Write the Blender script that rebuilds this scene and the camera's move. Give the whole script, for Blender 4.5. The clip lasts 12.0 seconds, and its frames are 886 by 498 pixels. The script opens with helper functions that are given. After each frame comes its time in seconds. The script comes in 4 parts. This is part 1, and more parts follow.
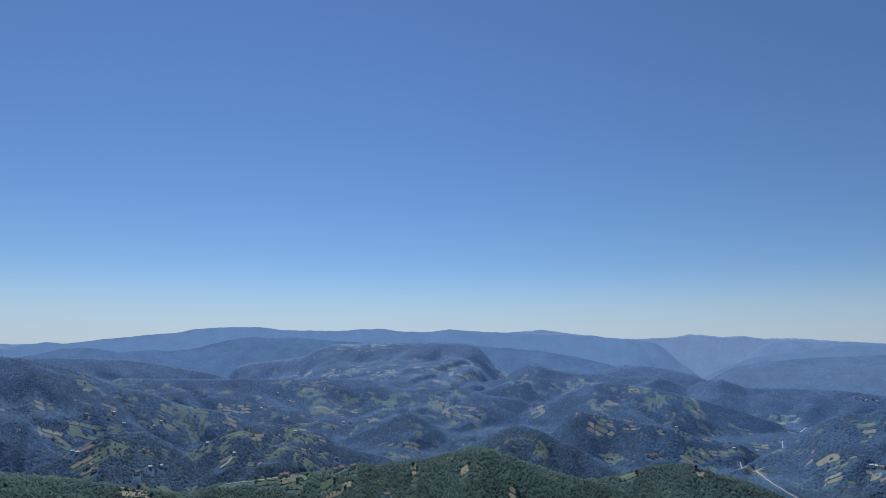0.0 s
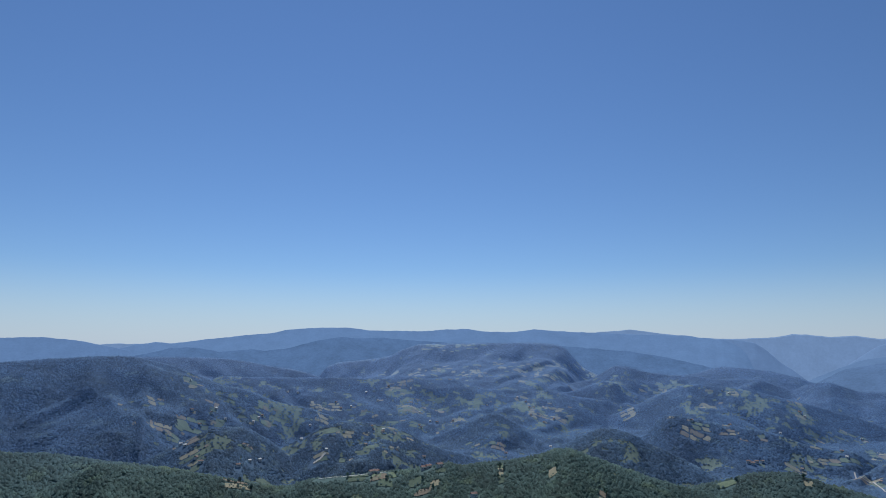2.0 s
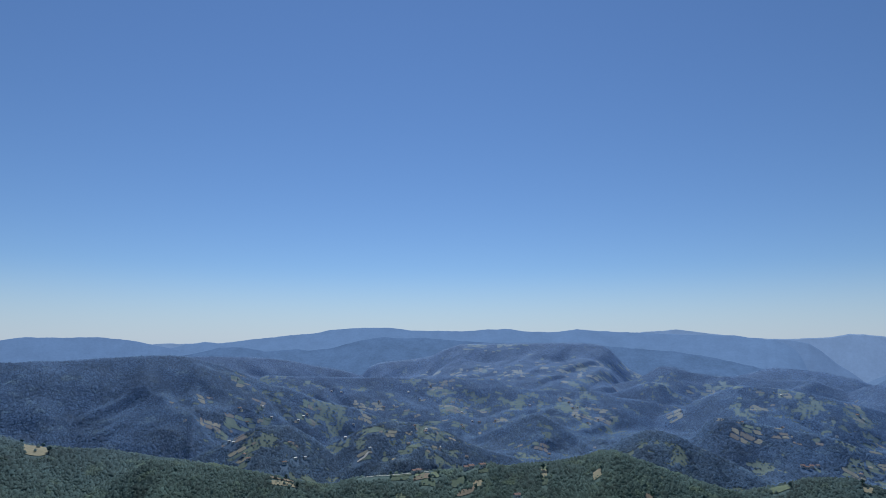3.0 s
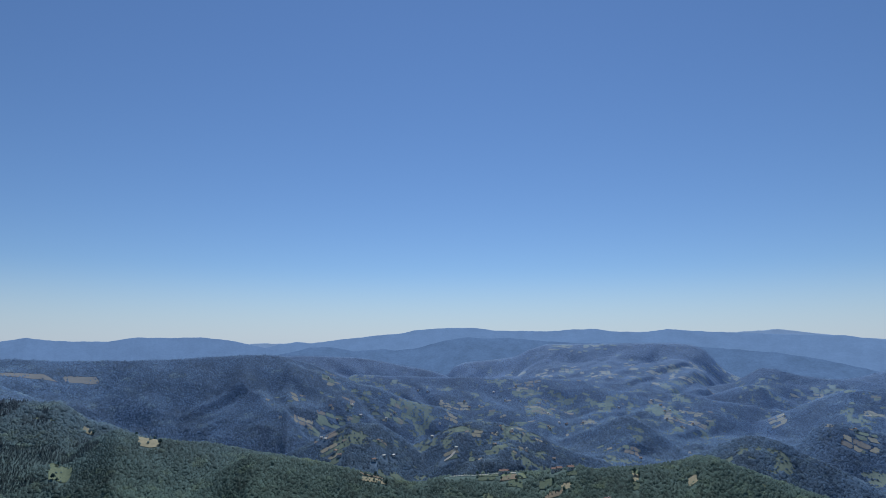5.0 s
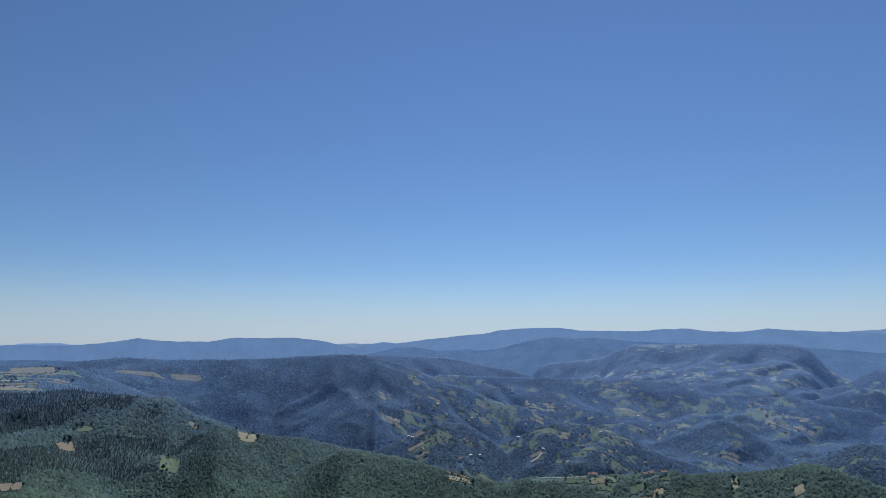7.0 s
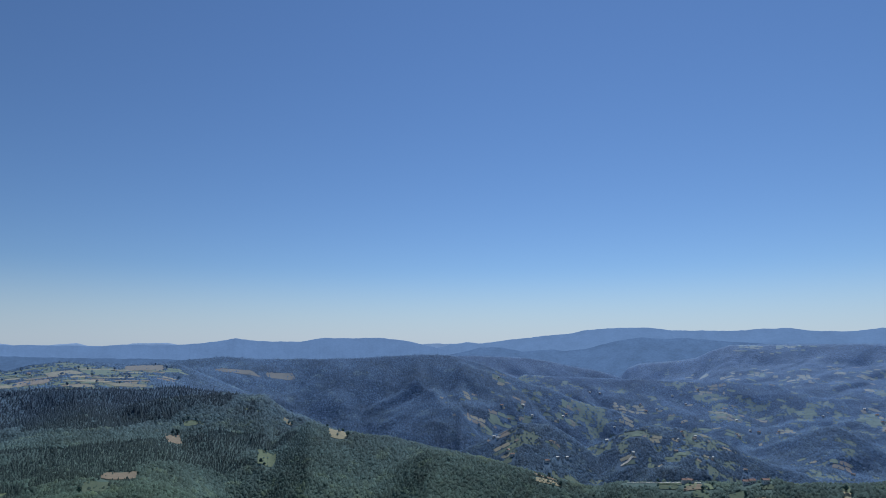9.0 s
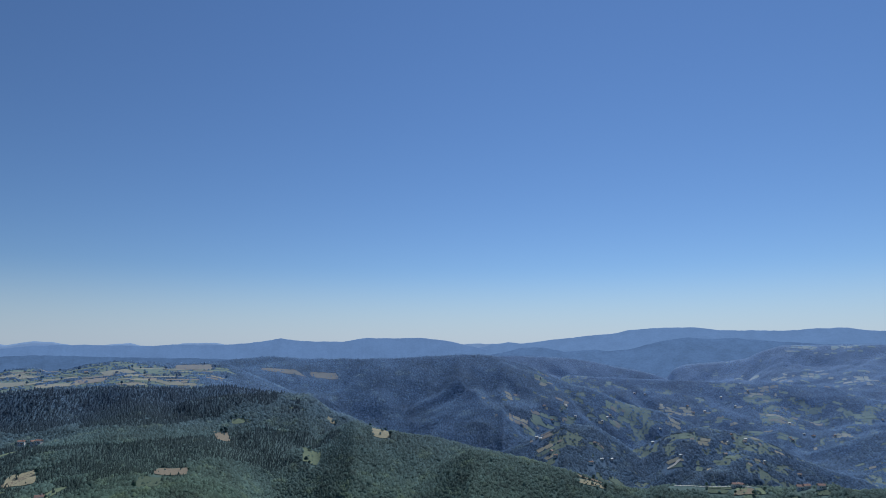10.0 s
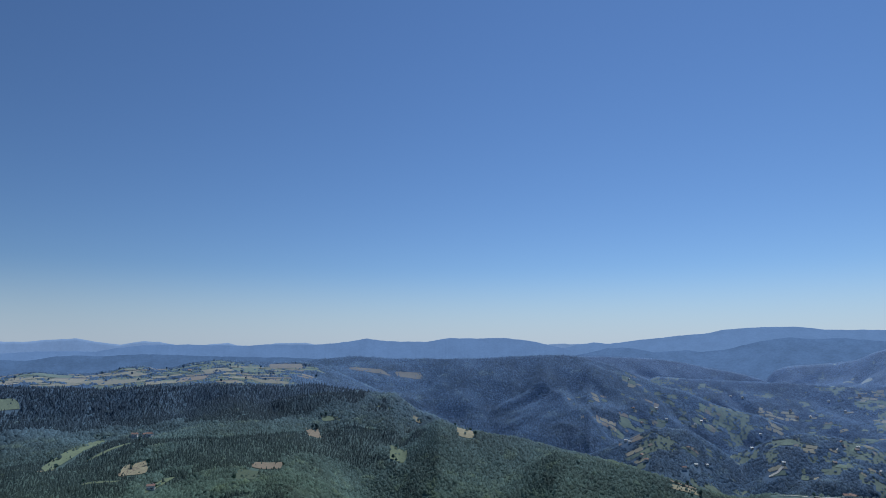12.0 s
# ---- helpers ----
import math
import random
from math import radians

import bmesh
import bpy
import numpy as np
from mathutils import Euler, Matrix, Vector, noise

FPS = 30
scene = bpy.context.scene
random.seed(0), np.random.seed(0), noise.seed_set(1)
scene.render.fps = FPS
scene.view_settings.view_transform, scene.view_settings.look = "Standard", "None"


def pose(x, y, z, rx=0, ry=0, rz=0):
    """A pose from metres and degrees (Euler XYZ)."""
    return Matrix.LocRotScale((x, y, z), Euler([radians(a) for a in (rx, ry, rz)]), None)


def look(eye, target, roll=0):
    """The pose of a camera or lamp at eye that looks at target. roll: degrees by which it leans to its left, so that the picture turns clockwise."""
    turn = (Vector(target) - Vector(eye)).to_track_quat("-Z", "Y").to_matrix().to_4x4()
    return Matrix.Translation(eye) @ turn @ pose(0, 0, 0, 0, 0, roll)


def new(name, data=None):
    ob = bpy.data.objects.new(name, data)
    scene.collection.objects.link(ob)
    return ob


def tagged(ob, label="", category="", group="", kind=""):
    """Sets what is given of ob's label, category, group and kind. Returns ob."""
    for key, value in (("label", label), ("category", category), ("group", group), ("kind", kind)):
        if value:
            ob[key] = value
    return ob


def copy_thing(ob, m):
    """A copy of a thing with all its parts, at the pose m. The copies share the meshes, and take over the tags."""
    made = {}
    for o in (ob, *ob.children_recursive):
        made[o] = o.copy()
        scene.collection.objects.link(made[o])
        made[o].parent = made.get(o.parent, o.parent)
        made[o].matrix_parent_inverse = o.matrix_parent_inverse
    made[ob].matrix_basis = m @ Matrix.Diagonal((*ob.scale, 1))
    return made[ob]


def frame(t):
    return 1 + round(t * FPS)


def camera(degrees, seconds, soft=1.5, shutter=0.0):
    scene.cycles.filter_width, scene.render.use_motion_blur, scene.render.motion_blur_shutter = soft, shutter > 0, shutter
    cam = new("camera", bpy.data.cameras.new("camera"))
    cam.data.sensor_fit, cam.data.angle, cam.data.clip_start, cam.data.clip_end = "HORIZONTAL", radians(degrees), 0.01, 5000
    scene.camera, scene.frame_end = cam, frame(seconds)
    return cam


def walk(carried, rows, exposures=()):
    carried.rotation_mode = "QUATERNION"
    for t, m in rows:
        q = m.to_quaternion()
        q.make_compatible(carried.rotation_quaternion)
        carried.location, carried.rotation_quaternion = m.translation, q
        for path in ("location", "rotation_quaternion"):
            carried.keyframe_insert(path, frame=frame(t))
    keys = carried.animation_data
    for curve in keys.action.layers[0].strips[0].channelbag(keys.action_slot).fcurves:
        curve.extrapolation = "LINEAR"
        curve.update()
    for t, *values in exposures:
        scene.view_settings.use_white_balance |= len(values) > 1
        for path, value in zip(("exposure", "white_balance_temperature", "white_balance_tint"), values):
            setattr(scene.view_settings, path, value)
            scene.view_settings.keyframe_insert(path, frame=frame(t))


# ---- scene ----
cam = camera(71.6, 12.0, soft=0.9)
EYE, TILT, LEAN = 300.0, 8.36, 0.08
TURNS = [
    (0.0, 0.0), (0.5, 2.04), (1.0, 3.98), (1.5, 5.88), (2.0, 7.77), (2.5, 9.68), (3.0, 11.59),
    (5.0, 19.34), (5.5, 21.28), (6.0, 23.22), (6.5, 25.15), (7.0, 27.07),
    (9.0, 34.78), (9.5, 36.68), (10.0, 38.58), (10.5, 40.49), (11.0, 42.40), (11.5, 44.32), (12.0, 46.22),
]
walk(cam, [(t, pose(0, 0, EYE, 90 + TILT, 0, yaw) @ pose(0, 0, 0, 0, 0, LEAN)) for t, yaw in TURNS],
     exposures=[(0.0, 0.0, 5600, 10), (6.0, 0.03, 5760, 10), (12.0, -0.02, 5580, 10)])

# ---- light ----
SUN_AZ, SUN_EL = -16.0, 54.0   # degrees clockwise from +y, and above the horizon
world = bpy.data.worlds.new("sky")
scene.world = world
world.use_nodes = True
wn = world.node_tree.nodes
sky = wn.new("ShaderNodeTexSky")
sky.sky_type, sky.sun_disc = "NISHITA", False
sky.sun_elevation, sky.sun_rotation = radians(SUN_EL), radians(SUN_AZ)
sky.altitude, sky.air_density, sky.dust_density, sky.ozone_density = 1200, 0.98, 0.05, 5.2
wn["Background"].inputs["Strength"].default_value = 0.074
# A pale haze lies all round along the horizon, and sky and haze are brighter on the sun's side.
sa, se = radians(SUN_AZ), radians(SUN_EL)
TO_SUN = (math.sin(sa) * math.cos(se), math.cos(sa) * math.cos(se), math.sin(se))
where, split, rise, haze = wn.new("ShaderNodeTexCoord"), wn.new("ShaderNodeSeparateXYZ"), wn.new("ShaderNodeMapRange"), wn.new("ShaderNodeMix")
haze.data_type, rise.interpolation_type = "RGBA", "SMOOTHSTEP"
rise.inputs[1].default_value, rise.inputs[2].default_value, rise.inputs[3].default_value, rise.inputs[4].default_value = -0.02, 0.12, 0.72, 0.0
haze.inputs[7].default_value = (6.65, 7.5, 8.3, 1)
aside, glow, bright = wn.new("ShaderNodeVectorMath"), wn.new("ShaderNodeMapRange"), wn.new("ShaderNodeVectorMath")
aside.operation, bright.operation, aside.inputs[1].default_value = "DOT_PRODUCT", "SCALE", TO_SUN
glow.inputs[1].default_value, glow.inputs[2].default_value, glow.inputs[3].default_value, glow.inputs[4].default_value = 0.30, 0.90, 0.84, 1.10
for a, b in ((where.outputs["Generated"], split.inputs[0]), (split.outputs["Z"], rise.inputs[0]), (rise.outputs[0], haze.inputs[0]),
             (where.outputs["Generated"], aside.inputs[0]), (aside.outputs["Value"], glow.inputs[0]), (glow.outputs[0], bright.inputs["Scale"]),
             (sky.outputs[0], haze.inputs[6]), (haze.outputs[2], bright.inputs[0]), (bright.outputs[0], wn["Background"].inputs["Color"])):
    world.node_tree.links.new(a, b)
sun = new("sun", bpy.data.lights.new("sun", "SUN"))
sun.data.energy, sun.data.angle, sun.data.color = 3.6, radians(0.5), (1.0, 0.95, 0.87)
sun.matrix_world = look(tuple(900 * v for v in TO_SUN), (0, 0, 0))

# ---- materials ----


def mix_nodes(nt, a, b, fac):
    m = nt.nodes.new("ShaderNodeMix")
    m.data_type = "RGBA"
    for slot, v in ((0, fac), (6, a), (7, b)):
        if isinstance(v, (int, float)):
            m.inputs[slot].default_value = v
        elif isinstance(v, tuple):
            m.inputs[slot].default_value = (*v, 1)
        else:
            nt.links.new(v, m.inputs[slot])
    return m.outputs[2]


def noise_node(nt, scale, detail=4.0, rough=0.6):
    geo = nt.nodes.new("ShaderNodeNewGeometry")
    n = nt.nodes.new("ShaderNodeTexNoise")
    n.inputs["Scale"].default_value, n.inputs["Detail"].default_value, n.inputs["Roughness"].default_value = scale, detail, rough
    nt.links.new(geo.outputs["Position"], n.inputs["Vector"])
    return n.outputs["Fac"]


def ramp(nt, fac, lo, hi):
    m = nt.nodes.new("ShaderNodeMapRange")
    m.inputs[1].default_value, m.inputs[2].default_value = lo, hi
    nt.links.new(fac, m.inputs[0])
    return m.outputs[0]


def bump(nt, height, strength, distance):
    b = nt.nodes.new("ShaderNodeBump")
    b.inputs["Strength"].default_value, b.inputs["Distance"].default_value = strength, distance
    nt.links.new(height, b.inputs["Height"])
    nt.links.new(b.outputs[0], nt.nodes["Principled BSDF"].inputs["Normal"])


def material(name, rough=0.9, spec=0.2):
    m = bpy.data.materials.new(name)
    m.use_nodes = True
    b = m.node_tree.nodes["Principled BSDF"]
    b.inputs["Roughness"].default_value, b.inputs["Specular IOR Level"].default_value = rough, spec
    return m, m.node_tree, b


def calc(nt, op, a, b, c=None):
    m = nt.nodes.new("ShaderNodeMath")
    m.operation = op
    for k, v in enumerate((a, b) if c is None else (a, b, c)):
        if isinstance(v, (int, float)):
            m.inputs[k].default_value = v
        else:
            nt.links.new(v, m.inputs[k])
    return m.outputs[0]


def tint(nt, colour, by):
    """A colour times three numbers or times one value."""
    m = nt.nodes.new("ShaderNodeVectorMath")
    m.operation = "MULTIPLY"
    nt.links.new(colour, m.inputs[0])
    if isinstance(by, tuple):
        m.inputs[1].default_value = by
    else:
        nt.links.new(by, m.inputs[1])
    return m.outputs[0]


# Haze is painted into the foliage colour, bluer farther off: distance, and the middle colour.
HAZED_WOODS = [
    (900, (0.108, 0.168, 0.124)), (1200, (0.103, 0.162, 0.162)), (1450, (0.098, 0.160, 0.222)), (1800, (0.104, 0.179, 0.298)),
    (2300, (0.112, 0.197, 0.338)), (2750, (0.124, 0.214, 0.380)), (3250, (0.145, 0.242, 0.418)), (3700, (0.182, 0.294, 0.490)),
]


def haze_outwards(nt):
    """The distance from the point below the camera, and the vegetation colour there with haze in it."""
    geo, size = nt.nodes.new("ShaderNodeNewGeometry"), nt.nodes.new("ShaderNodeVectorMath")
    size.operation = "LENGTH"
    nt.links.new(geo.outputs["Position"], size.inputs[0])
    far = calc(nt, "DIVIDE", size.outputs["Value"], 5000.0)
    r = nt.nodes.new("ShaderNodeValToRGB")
    while len(r.color_ramp.elements) < len(HAZED_WOODS):
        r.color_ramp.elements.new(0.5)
    for e, (d, c) in zip(r.color_ramp.elements, HAZED_WOODS):
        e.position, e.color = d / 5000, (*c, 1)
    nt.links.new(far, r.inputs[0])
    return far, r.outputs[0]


def scaled(nt, value, lo, hi, a, b):
    m = nt.nodes.new("ShaderNodeMapRange")
    for k, v in enumerate((lo, hi, a, b)):
        m.inputs[k + 1].default_value = v
    nt.links.new(value, m.inputs[0])
    return m.outputs[0]


def ground_material(name, hue, low, high):
    """Open or wooded ground, with large patches and fine grain, tinted with haze by distance."""
    m, nt, b = material(name)
    far, c = haze_outwards(nt)
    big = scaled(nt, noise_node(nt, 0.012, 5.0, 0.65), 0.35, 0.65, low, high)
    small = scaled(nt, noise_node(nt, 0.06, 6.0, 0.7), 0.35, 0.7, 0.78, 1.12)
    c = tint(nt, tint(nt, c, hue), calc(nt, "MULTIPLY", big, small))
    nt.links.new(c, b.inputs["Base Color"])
    bump(nt, small, 0.6, 1.0)
    return m


def leaf_material(name, hue, gain=1.0, vary=1.0, thinness=0.35):
    """Foliage: each crown, each stand of trees and the young growth have their own green, tinted with haze by distance.
    """
    m, nt, b = material(name, 0.85, 0.2)
    far, c = haze_outwards(nt)
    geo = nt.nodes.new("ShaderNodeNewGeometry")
    # Tone differences fade with distance, as haze would fade them.
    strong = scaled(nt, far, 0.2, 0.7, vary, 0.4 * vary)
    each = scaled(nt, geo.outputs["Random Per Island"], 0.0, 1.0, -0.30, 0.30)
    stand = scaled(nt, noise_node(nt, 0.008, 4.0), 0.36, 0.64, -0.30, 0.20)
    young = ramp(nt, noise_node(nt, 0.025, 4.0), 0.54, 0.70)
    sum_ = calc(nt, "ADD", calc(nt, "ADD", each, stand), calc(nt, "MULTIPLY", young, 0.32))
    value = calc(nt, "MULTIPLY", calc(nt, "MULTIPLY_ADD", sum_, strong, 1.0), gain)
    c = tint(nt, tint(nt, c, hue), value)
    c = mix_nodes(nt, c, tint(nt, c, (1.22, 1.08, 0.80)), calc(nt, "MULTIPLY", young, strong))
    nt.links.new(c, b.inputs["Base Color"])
    thin = nt.nodes.new("ShaderNodeBsdfTranslucent")
    nt.links.new(c, thin.inputs["Color"])
    both = nt.nodes.new("ShaderNodeMixShader")
    both.inputs[0].default_value = thinness
    nt.links.new(b.outputs[0], both.inputs[1])
    nt.links.new(thin.outputs[0], both.inputs[2])
    nt.links.new(both.outputs[0], nt.nodes["Material Output"].inputs["Surface"])
    return m


def field_material(name, one, two):
    """Grass or soil with patches and rows, with more haze painted in the farther it lies."""
    m, nt, b = material(name, 0.95, 0.1)
    info = nt.nodes.new("ShaderNodeObjectInfo")
    far, air = haze_outwards(nt)
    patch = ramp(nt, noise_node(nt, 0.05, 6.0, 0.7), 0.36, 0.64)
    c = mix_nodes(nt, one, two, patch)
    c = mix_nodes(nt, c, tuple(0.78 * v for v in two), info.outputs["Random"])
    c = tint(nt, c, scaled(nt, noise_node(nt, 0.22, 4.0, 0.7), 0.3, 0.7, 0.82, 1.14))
    # Mixes a bluish haze colour into the field, more with distance.
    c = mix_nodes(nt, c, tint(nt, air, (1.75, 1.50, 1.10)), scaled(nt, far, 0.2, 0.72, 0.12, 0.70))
    nt.links.new(c, b.inputs["Base Color"])
    bump(nt, noise_node(nt, 0.6, 4.0), 0.5, 0.5)
    return m


def plain(name, colour, rough=0.8, scale=1.5):
    m, nt, b = material(name, rough, 0.3)
    c = mix_nodes(nt, colour, tuple(v * 0.7 for v in colour), ramp(nt, noise_node(nt, scale, 5.0), 0.4, 0.75))
    nt.links.new(c, b.inputs["Base Color"])
    return m


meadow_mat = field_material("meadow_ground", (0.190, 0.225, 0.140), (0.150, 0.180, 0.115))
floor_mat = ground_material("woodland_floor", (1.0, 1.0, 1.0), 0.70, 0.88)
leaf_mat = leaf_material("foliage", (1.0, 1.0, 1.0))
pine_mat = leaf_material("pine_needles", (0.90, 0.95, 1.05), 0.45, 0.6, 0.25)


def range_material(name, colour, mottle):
    """Far mountains, a backdrop of distance, with haze put into the base colour and the emission."""
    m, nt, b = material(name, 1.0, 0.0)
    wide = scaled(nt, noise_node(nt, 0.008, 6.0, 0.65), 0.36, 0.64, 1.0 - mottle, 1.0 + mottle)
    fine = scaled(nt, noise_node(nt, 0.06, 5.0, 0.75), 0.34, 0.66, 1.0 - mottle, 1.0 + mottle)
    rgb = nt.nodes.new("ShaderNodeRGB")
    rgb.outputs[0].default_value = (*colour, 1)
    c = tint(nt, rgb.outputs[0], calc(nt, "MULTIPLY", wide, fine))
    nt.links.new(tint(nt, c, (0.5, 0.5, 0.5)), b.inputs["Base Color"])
    # Emission imitates the bright haze before the mountains, which are no light source.
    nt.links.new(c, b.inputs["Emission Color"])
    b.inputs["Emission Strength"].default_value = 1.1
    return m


FIELD_COLOURS = {
    "hay": [(0.370, 0.315, 0.200), (0.31, 0.275, 0.180)],
    "grass": [(0.195, 0.240, 0.140), (0.160, 0.195, 0.122)],
    "crop": [(0.125, 0.165, 0.105), (0.105, 0.135, 0.095)],
    "bare": [(0.300, 0.228, 0.160), (0.250, 0.198, 0.148)],
}

# ---- the land ----


def lattice(x, y, size, seed):
    """Smooth noise from 0 to 1 with features of that size in metres."""
    table = np.random.RandomState(seed).rand(128, 128)
    u, v = x / size, y / size
    i, j = np.floor(u).astype(int), np.floor(v).astype(int)
    a, b = u - i, v - j
    a, b = a * a * (3 - 2 * a), b * b * (3 - 2 * b)
    i0, j0, i1, j1 = i % 128, j % 128, (i + 1) % 128, (j + 1) % 128
    return (table[i0, j0] * (1 - a) + table[i1, j0] * a) * (1 - b) + (table[i0, j1] * (1 - a) + table[i1, j1] * a) * b


def fractal(x, y, size, seed, octaves=4):
    total, weight, amount = 0.0, 0.0, 1.0
    for k in range(octaves):
        total = total + amount * lattice(x + 37.0 * k, y - 53.0 * k, size / 2 ** k, seed + k)
        weight += amount
        amount *= 0.5
    return total / weight


